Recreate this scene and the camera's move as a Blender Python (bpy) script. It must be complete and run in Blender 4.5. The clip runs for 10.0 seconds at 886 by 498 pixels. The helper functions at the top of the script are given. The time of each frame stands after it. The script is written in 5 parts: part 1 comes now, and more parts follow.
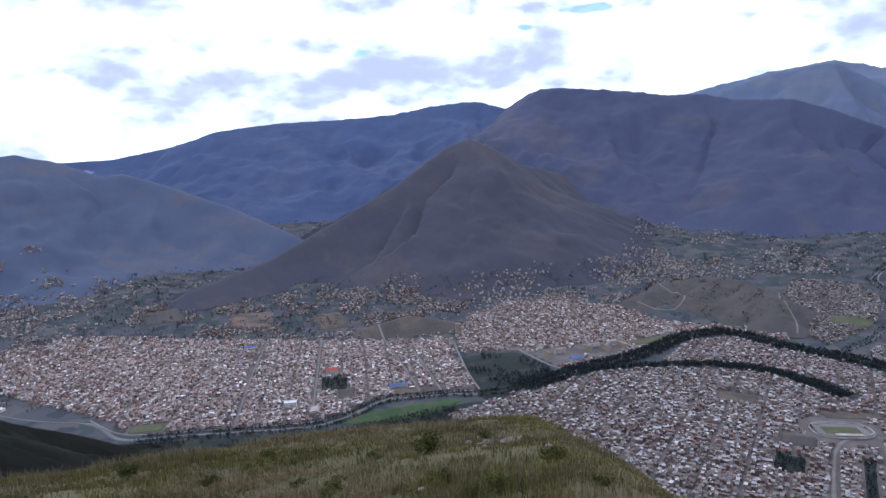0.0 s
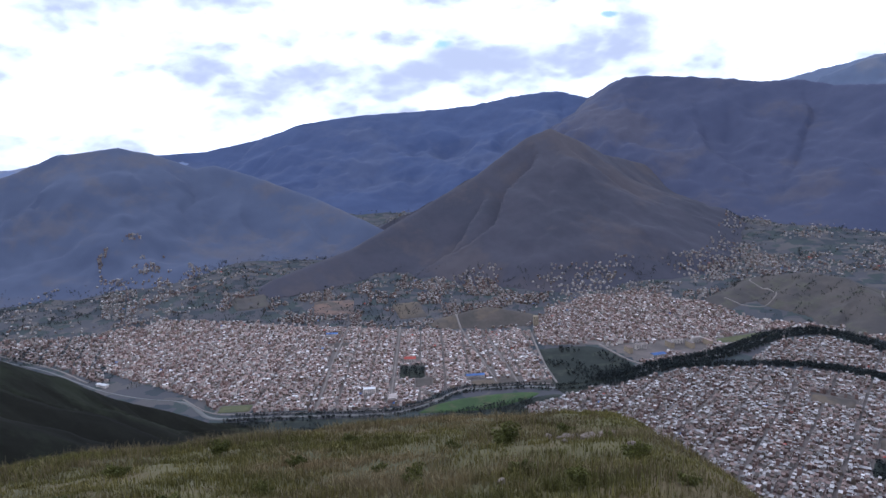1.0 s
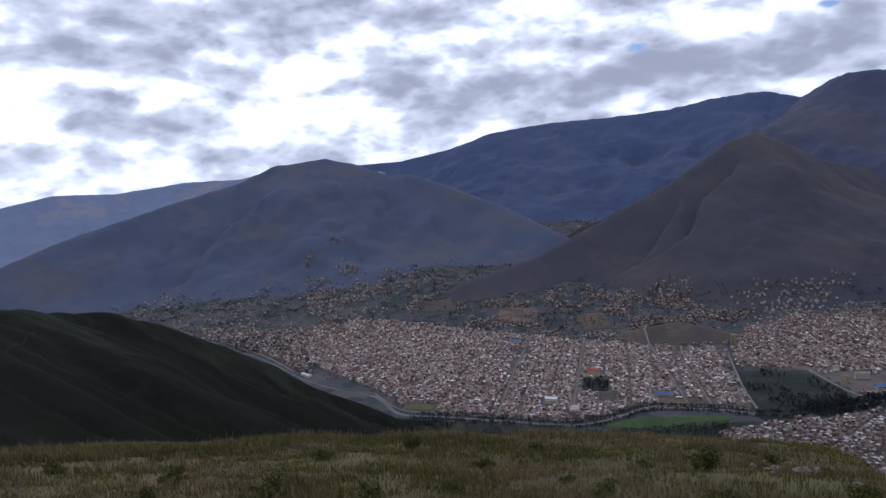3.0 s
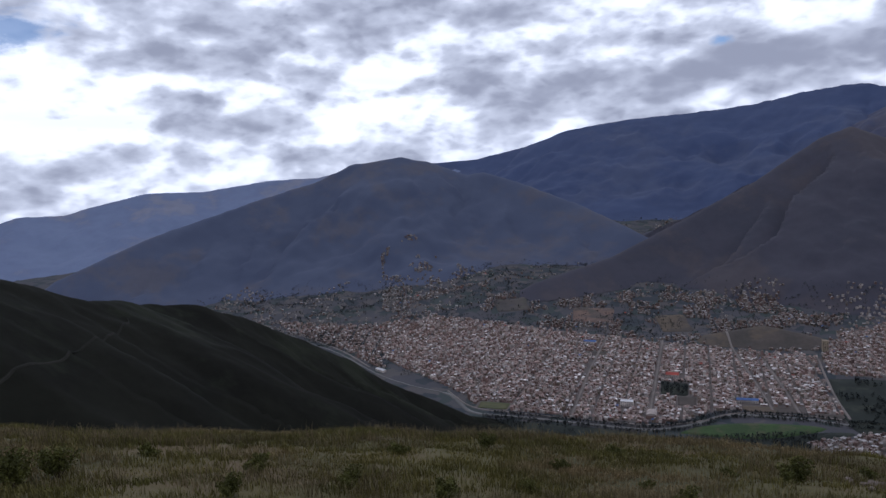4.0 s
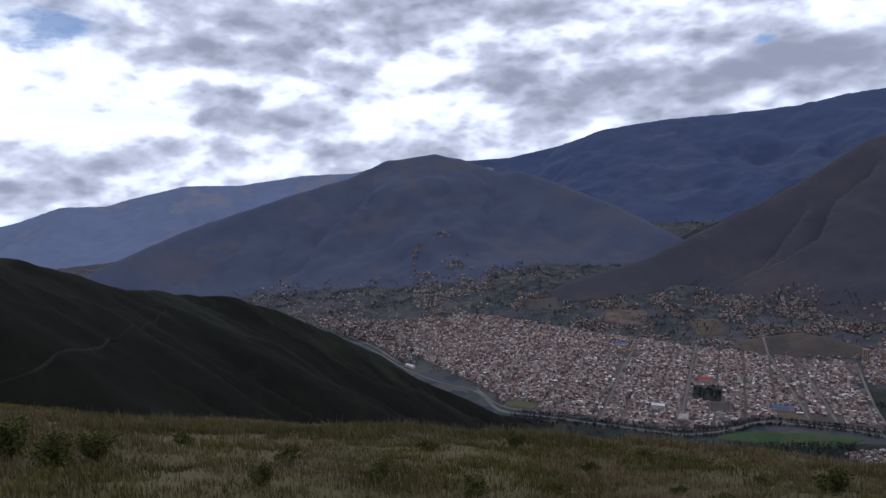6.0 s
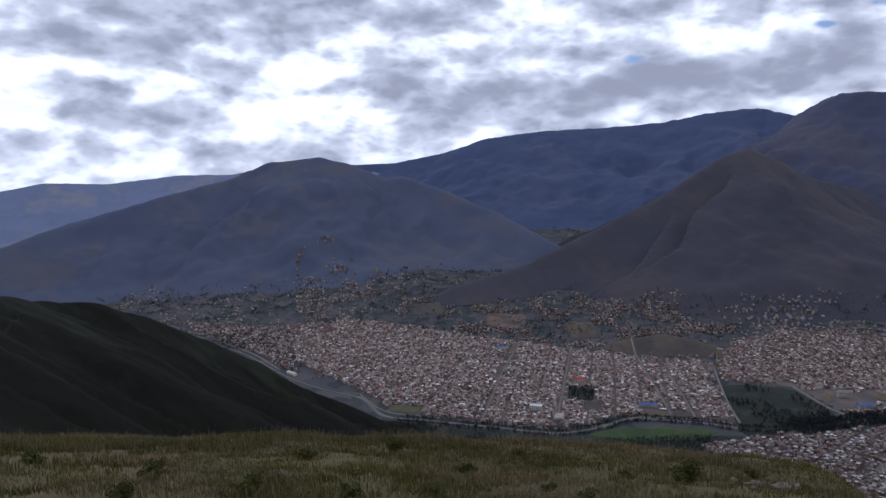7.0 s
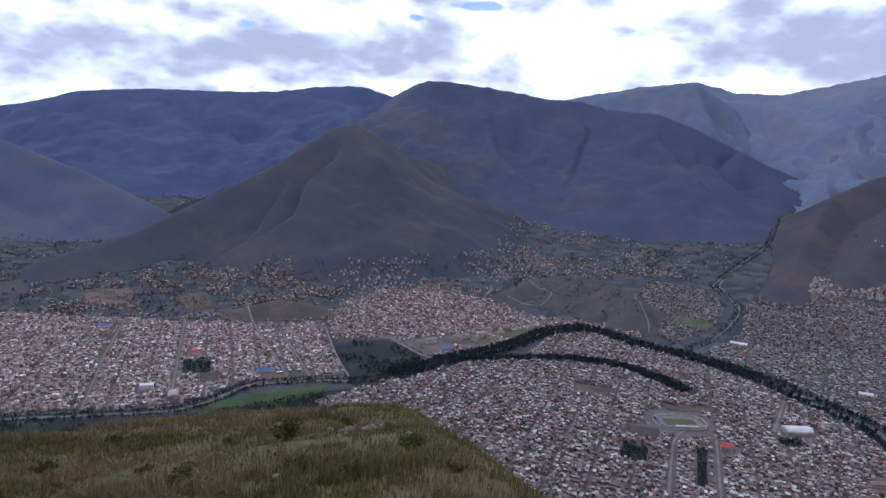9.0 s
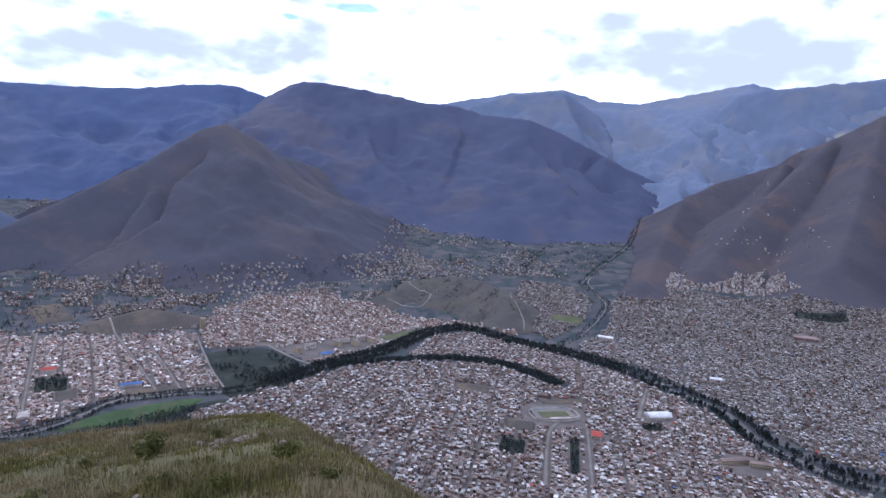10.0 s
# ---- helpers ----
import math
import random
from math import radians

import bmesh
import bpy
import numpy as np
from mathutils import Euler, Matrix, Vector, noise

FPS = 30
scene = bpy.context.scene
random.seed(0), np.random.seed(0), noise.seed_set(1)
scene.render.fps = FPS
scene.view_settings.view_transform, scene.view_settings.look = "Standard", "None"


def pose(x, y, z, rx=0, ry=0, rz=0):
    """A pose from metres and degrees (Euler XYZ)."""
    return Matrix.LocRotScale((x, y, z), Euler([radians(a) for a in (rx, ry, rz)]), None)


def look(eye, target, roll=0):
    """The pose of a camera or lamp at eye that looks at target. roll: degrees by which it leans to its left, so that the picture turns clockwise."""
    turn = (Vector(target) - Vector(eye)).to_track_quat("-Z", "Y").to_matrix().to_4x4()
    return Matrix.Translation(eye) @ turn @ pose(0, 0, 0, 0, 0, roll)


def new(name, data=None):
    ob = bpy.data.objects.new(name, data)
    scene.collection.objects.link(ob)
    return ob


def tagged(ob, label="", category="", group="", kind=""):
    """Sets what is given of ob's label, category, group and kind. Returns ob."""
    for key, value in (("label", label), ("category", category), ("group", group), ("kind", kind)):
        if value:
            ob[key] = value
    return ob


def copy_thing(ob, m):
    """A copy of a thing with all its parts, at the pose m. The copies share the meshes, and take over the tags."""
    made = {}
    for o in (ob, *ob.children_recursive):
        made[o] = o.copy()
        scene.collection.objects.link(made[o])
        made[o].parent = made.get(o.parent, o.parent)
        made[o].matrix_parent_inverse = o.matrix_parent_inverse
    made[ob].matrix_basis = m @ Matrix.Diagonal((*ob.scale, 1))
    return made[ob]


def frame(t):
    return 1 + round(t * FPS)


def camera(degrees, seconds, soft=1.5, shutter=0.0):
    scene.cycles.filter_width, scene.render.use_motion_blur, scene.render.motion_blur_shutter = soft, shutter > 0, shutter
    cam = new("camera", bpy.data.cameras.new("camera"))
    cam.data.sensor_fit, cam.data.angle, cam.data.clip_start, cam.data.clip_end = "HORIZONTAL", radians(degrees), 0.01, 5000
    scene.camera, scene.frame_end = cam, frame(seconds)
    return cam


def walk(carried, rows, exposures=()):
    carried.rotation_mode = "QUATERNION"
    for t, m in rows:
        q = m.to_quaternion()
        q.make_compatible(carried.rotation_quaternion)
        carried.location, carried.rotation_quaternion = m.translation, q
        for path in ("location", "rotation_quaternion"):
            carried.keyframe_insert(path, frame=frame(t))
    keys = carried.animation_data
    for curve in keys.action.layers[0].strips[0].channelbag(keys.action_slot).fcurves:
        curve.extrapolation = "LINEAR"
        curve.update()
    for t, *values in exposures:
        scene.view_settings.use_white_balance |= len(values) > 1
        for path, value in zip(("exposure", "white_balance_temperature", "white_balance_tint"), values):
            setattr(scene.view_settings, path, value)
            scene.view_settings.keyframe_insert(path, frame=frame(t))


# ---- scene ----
cam = camera(66.56, 10.0, soft=1.5)
EYE, ARM = 480.0, 0.5
# seconds, yaw, pitch, roll: a person turning on the spot, the camera held out at arm's length
ROWS = [
    (0.0, 0.00, -8.00, 2.00), (0.5, 1.97, -8.43, 2.66), (1.0, 6.67, -8.51, 2.30), (1.5, 9.45, -8.06, 2.46),
    (2.0, 15.28, -6.91, 2.31), (2.5, 18.90, -6.87, 2.70), (4.0, 28.66, -6.95, 3.21), (4.5, 30.30, -6.52, 3.23),
    (5.0, 31.75, -6.65, 2.58), (6.5, 30.74, -7.52, 1.64), (7.0, 21.87, -6.85, 0.66), (7.5, 13.21, -7.26, -1.08),
    (8.0, 5.50, -8.83, -2.66), (8.5, -3.73, -8.32, -3.67), (9.0, -9.71, -8.92, -3.01), (9.5, -14.22, -9.54, -2.43),
    (10.0, -19.97, -8.10, -3.64),
]
EXPOSURES = [(0.0, 0.37, 5180, 14), (1.5, 0.19, 5280, 14), (2.5, -0.26, 5430, 15), (4.5, -0.65, 5530, 15), (6.5, -0.65, 5530, 15),
             (7.5, -0.51, 5380, 15), (8.5, -0.43, 5280, 16), (9.0, -0.01, 5280, 16), (9.5, 0.49, 5230, 16), (10.0, 0.59, 5130, 17)]
walk(cam, [(t, pose(-ARM * math.sin(radians(yaw)), ARM * math.cos(radians(yaw)) - ARM, EYE, 90 + pitch, roll, yaw))
           for t, yaw, pitch, roll in ROWS], EXPOSURES)

# ---- sky and sun ----
SUN_AZ, SUN_EL = -20.0, 52.0


class Nodes:
    """Short hand for node trees."""

    def __init__(self, tree):
        self.tree = tree

    def add(self, kind, **settings):
        node = self.tree.nodes.new(kind)
        for key, value in settings.items():
            if key in node.inputs:
                node.inputs[key].default_value = value
        return node

    def link(self, a, b):
        self.tree.links.new(a, b)

    def math(self, op, a, b=0.0, c=0.0, clamp=False):
        node = self.tree.nodes.new("ShaderNodeMath")
        node.operation, node.use_clamp = op, clamp
        for socket, value in zip(node.inputs, (a, b, c)):
            if isinstance(value, (int, float)):
                socket.default_value = value
            else:
                self.link(value, socket)
        return node.outputs[0]

    def mix(self, fac, a, b, blend="MIX"):
        node = self.tree.nodes.new("ShaderNodeMix")
        node.data_type, node.blend_type = "RGBA", blend
        for socket, value in ((node.inputs[0], fac), (node.inputs[6], a), (node.inputs[7], b)):
            if isinstance(value, (int, float)):
                socket.default_value = value
            elif isinstance(value, tuple):
                socket.default_value = (*value, 1)
            else:
                self.link(value, socket)
        return node.outputs[2]

    def noise(self, vector, scale, detail=4.0, rough=0.55, distortion=0.0):
        node = self.add("ShaderNodeTexNoise", Scale=scale, Detail=detail, Roughness=rough, Distortion=distortion)
        if vector is not None:
            self.link(vector, node.inputs["Vector"])
        return node.outputs[0]

    def step(self, value, low, high):
        node = self.tree.nodes.new("ShaderNodeMapRange")
        node.interpolation_type = "SMOOTHSTEP"
        node.inputs[1].default_value, node.inputs[2].default_value = low, high
        self.link(value, node.inputs[0])
        return node.outputs[0]


def build_sky():
    world = bpy.data.worlds.new("sky")
    scene.world = world
    world.use_nodes = True
    tree = world.node_tree
    tree.nodes.clear()
    n = Nodes(tree)
    out = n.add("ShaderNodeOutputWorld")
    back = n.add("ShaderNodeBackground")
    n.link(back.outputs[0], out.inputs[0])
    sky = n.add("ShaderNodeTexSky")
    sky.sky_type, sky.sun_disc = "NISHITA", False
    sky.sun_elevation, sky.sun_rotation = radians(SUN_EL), radians(SUN_AZ)
    sky.altitude = 3000
    clear = n.mix(1.0, sky.outputs[0], (0.11, 0.11, 0.11), "MULTIPLY")
    way = n.add("ShaderNodeTexCoord").outputs["Generated"]
    xyz = n.add("ShaderNodeSeparateXYZ")
    n.link(way, xyz.inputs[0])
    x, y, z = xyz.outputs
    az = n.math("MULTIPLY", n.math("ARCTAN2", x, y), 57.2958)
    el = n.math("MULTIPLY", n.math("ARCSINE", z), 57.2958)
    flat = n.add("ShaderNodeCombineXYZ")
    n.link(n.math("MULTIPLY", az, 0.062), flat.inputs[0])
    n.link(n.math("MULTIPLY", el, 0.12), flat.inputs[1])
    n.link(n.math("MULTIPLY", el, 0.03), flat.inputs[2])
    flat = flat.outputs[0]
    big = n.noise(flat, 1.1, 3.0, 0.5, 0.0)
    puff = n.noise(flat, 2.4, 8.0, 0.52, 0.3)
    lifted = n.add("ShaderNodeVectorMath")
    lifted.operation = "ADD"
    lifted.inputs[1].default_value = (-0.03, 0.11, 0.02)
    n.link(flat, lifted.inputs[0])
    above = n.noise(lifted.outputs[0], 2.4, 8.0, 0.52, 0.3)
    fine = n.noise(flat, 9.0, 6.0, 0.6)

    def billow(vector):
        """Round heaps on heaps."""
        cells = n.add("ShaderNodeTexVoronoi", Scale=3.6, Detail=2.0, Roughness=0.45, Lacunarity=2.3, Smoothness=0.35)
        cells.feature = "SMOOTH_F1"
        warp = n.add("ShaderNodeVectorMath")
        warp.operation = "ADD"
        n.link(vector, warp.inputs[0])
        bend = n.add("ShaderNodeVectorMath")
        bend.operation = "SCALE"
        bend.inputs["Scale"].default_value = 0.16
        wave = n.add("ShaderNodeTexNoise", Scale=5.0, Detail=4.0)
        n.link(vector, wave.inputs["Vector"])
        n.link(wave.outputs[1], bend.inputs[0])
        n.link(bend.outputs[0], warp.inputs[1])
        n.link(warp.outputs[0], cells.inputs["Vector"])
        return cells.outputs["Distance"]

    low_heap, high_heap = billow(flat), billow(lifted.outputs[0])

    def blob(az0, el0, wide, high, rag=0.9):
        """1 inside a ragged patch of the sky, 0 outside."""
        a = n.math("POWER", n.math("DIVIDE", n.math("SUBTRACT", az, az0), wide), 2.0)
        b = n.math("POWER", n.math("DIVIDE", n.math("SUBTRACT", el, el0), high), 2.0)
        d = n.math("SQRT", n.math("ADD", a, b))
        d = n.math("ADD", d, n.math("MULTIPLY", n.math("SUBTRACT", puff, 0.5), rag * 2.2))
        d = n.math("ADD", d, n.math("MULTIPLY", n.math("SUBTRACT", fine, 0.5), rag * 0.8))
        return d

    # the cover is lit from behind: thin edges glow, thick bodies are grey; heaps lie along the ridges, flat streaks above
    streaky = n.add("ShaderNodeCombineXYZ")
    n.link(n.math("ADD", n.math("MULTIPLY", az, 0.022), n.math("MULTIPLY", el, 0.02)), streaky.inputs[0])
    n.link(n.math("MULTIPLY", el, 0.17), streaky.inputs[1])
    streak = n.noise(streaky.outputs[0], 2.1, 7.0, 0.55, 0.25)
    heap = n.math("ADD", n.math("MULTIPLY", puff, 0.75), n.math("MULTIPLY", big, 0.35))
    heap = n.math("ADD", heap, n.math("MULTIPLY", n.math("SUBTRACT", 0.42, low_heap), 0.34))
    heap = n.math("ADD", heap, n.math("MULTIPLY", n.math("SUBTRACT", low_heap, high_heap), 0.5))
    heap = n.math("ADD", heap, n.math("MULTIPLY", n.math("SUBTRACT", above, puff), 0.4))
    heap = n.math("ADD", heap, n.math("MULTIPLY", n.math("SUBTRACT", fine, 0.5), 0.16))
    for az0, el0, wide, tall, deep in GREY_CLOUDS:
        inside = n.math("SUBTRACT", 1.0, n.step(blob(az0, el0, wide, tall, 0.35), 0.15, 1.35))
        heap = n.math("ADD", heap, n.math("MULTIPLY", inside, deep))
    shade = n.step(heap, 0.20, 0.80)
    veil = n.math("MULTIPLY", n.step(streak, 0.40, 0.68), n.math("ADD", 0.16, n.math("MULTIPLY", n.step(heap, 0.35, 0.7), 0.55)))
    shade = n.math("MAXIMUM", shade, veil)
    high = n.step(el, 16.0, 34.0)
    shade = n.math("MAXIMUM", shade, n.math("MULTIPLY", high, n.math("ADD", 0.72, n.math("MULTIPLY", puff, 0.35))), clamp=True)
    cover = n.mix(n.step(shade, 0.0, 0.5), (1.8, 1.79, 1.78), (0.98, 0.99, 1.04))
    cover = n.mix(n.step(shade, 0.35, 1.0), cover, (0.52, 0.53, 0.60))
    gap = 0.0
    for az0, el0, wide, tall in BLUE_GAPS:
        inside = n.math("SUBTRACT", 1.0, n.step(blob(az0, el0, wide, tall, 1.5), 0.45, 1.15))
        gap = inside if gap == 0.0 else n.math("MAXIMUM", gap, inside)
    full = n.mix(n.math("MULTIPLY", gap, 0.85), cover, clear)
    n.link(full, back.inputs[0])
    back.inputs[1].default_value = 1.0


# azimuth, height, half width, half height in degrees (and how much greyer or, below zero, whiter)
GREY_CLOUDS = [(-45, 10.5, 13, 3.0, 0.10), (-38, 6.0, 6, 1.1, 0.09), (-17, 5.2, 10, 2.4, 0.14), (-3, 6.4, 10, 1.8, 0.22),
               (6.5, 7.6, 5.5, 2.0, 0.17), (-24, 13, 14, 2.6, 0.10), (-21, 8.8, 6, 1.3, 0.08), (40, 8.6, 14, 3.0, 0.30), (-49, 3.2, 10, 1.6, 0.05), (0, 15, 18, 2.4, 0.10),
               (-31, 5.2, 8, 1.6, -0.16), (-32, 8.3, 7, 1.3, -0.13), (21, 9.5, 11, 3.0, -0.16), (-60, 7, 10, 5, -0.14), (-12, 8, 5, 1.0, -0.10), (5, 10.2, 10, 1.3, -0.10)]
BLUE_GAPS = [(-6.4, 8.4, 1.5, 0.6), (-60, 11.3, 4.0, 1.6), (12.0, 11.0, 3.0, 0.5), (7.2, 9.9, 1.0, 0.3)]
build_sky()

sun = new("sun", bpy.data.lights.new("sun", "SUN"))
sun.data.energy, sun.data.angle, sun.data.color = 0.9, radians(14), (1.0, 0.95, 0.87)
ax, ex = radians(SUN_AZ), radians(SUN_EL)
sun.matrix_world = look((1000 * math.sin(ax) * math.cos(ex), 1000 * math.cos(ax) * math.cos(ex), 480 + 1000 * math.sin(ex)), (0, 0, 480))


# ---- materials ----
def material(name, base, second=None, scale=0.2, fine=2.0, rough=0.9, bump=0.0, bump_size=1.0, island=0.0, things=0.0, metal=0.0, third=None, third_scale=0.03, grain=0.56, spec=0.25):
    """A surface with stains at two scales; island / things: how far separate pieces or objects differ in tone."""
    m = bpy.data.materials.new(name)
    m.use_nodes = True
    n = Nodes(m.node_tree)
    bsdf = m.node_tree.nodes["Principled BSDF"]
    where = n.add("ShaderNodeNewGeometry")
    pos = where.outputs["Position"]
    second = second or tuple(c * 0.7 for c in base)
    big = n.step(n.noise(pos, scale, 5.0, 0.6), 0.36, 0.64)
    small = n.noise(pos, fine, 4.0, 0.6)
    colour = n.mix(big, base, second)
    if third:
        colour = n.mix(n.step(n.noise(pos, third_scale, 6.0, 0.65), 0.50, 0.62), colour, third)
    tone = n.math("ADD", 1.0 - grain / 2, n.math("MULTIPLY", small, grain))
    if island:
        tone = n.math("MULTIPLY", tone, n.math("ADD", 1.0 - island, n.math("MULTIPLY", where.outputs["Random Per Island"], 2 * island)))
    if things:
        chance = n.add("ShaderNodeObjectInfo").outputs["Random"]
        tone = n.math("MULTIPLY", tone, n.math("ADD", 1.0 - things, n.math("MULTIPLY", chance, 2 * things)))
    grey = n.add("ShaderNodeCombineColor")
    for socket in grey.inputs[:3]:
        n.link(tone, socket)
    n.link(n.mix(1.0, colour, grey.outputs[0], "MULTIPLY"), bsdf.inputs["Base Color"])
    bsdf.inputs["Roughness"].default_value, bsdf.inputs["Metallic"].default_value = rough, metal
    bsdf.inputs["Specular IOR Level"].default_value = spec
    if bump:
        node = n.add("ShaderNodeBump", Strength=min(1.0, bump), Distance=bump_size)
        n.link(small, node.inputs["Height"])
        n.link(node.outputs[0], bsdf.inputs["Normal"])
    return m


def fields_material():
    """Small farm plots: cells of green, dark and ploughed brown with paler margins."""
    # the blue cast in soil and cell colours stands in for haze
    m = material("farm_soil", (0.066, 0.068, 0.078), (0.042, 0.052, 0.060), 0.01, 0.15)
    n = Nodes(m.node_tree)
    bsdf = m.node_tree.nodes["Principled BSDF"]
    old = bsdf.inputs["Base Color"].links[0].from_socket
    pos = n.add("ShaderNodeNewGeometry").outputs["Position"]
    bend = n.add("ShaderNodeVectorMath")
    bend.operation = "ADD"
    n.link(pos, bend.inputs[0])
    warp = n.add("ShaderNodeTexNoise", Scale=0.012)
    n.link(pos, warp.inputs["Vector"])
    far = n.add("ShaderNodeVectorMath")
    far.operation = "SCALE"
    far.inputs["Scale"].default_value = 45.0
    n.link(warp.outputs[1], far.inputs[0])
    n.link(far.outputs[0], bend.inputs[1])
    cells = n.add("ShaderNodeTexVoronoi", Scale=0.03, Randomness=0.9)
    cells.distance = "CHEBYCHEV"
    n.link(bend.outputs[0], cells.inputs["Vector"])
    split = n.add("ShaderNodeSeparateColor")
    n.link(cells.outputs["Color"], split.inputs[0])
    a = n.mix(n.step(split.outputs[0], 0.35, 0.4), (0.036, 0.044, 0.050), (0.086, 0.080, 0.084))
    a = n.mix(n.step(split.outputs[1], 0.72, 0.75), a, (0.050, 0.064, 0.055))
    a = n.mix(n.step(split.outputs[2], 0.8, 0.82), a, (0.125, 0.108, 0.098))
    n.link(n.mix(0.68, old, a), bsdf.inputs["Base Color"])
    return m


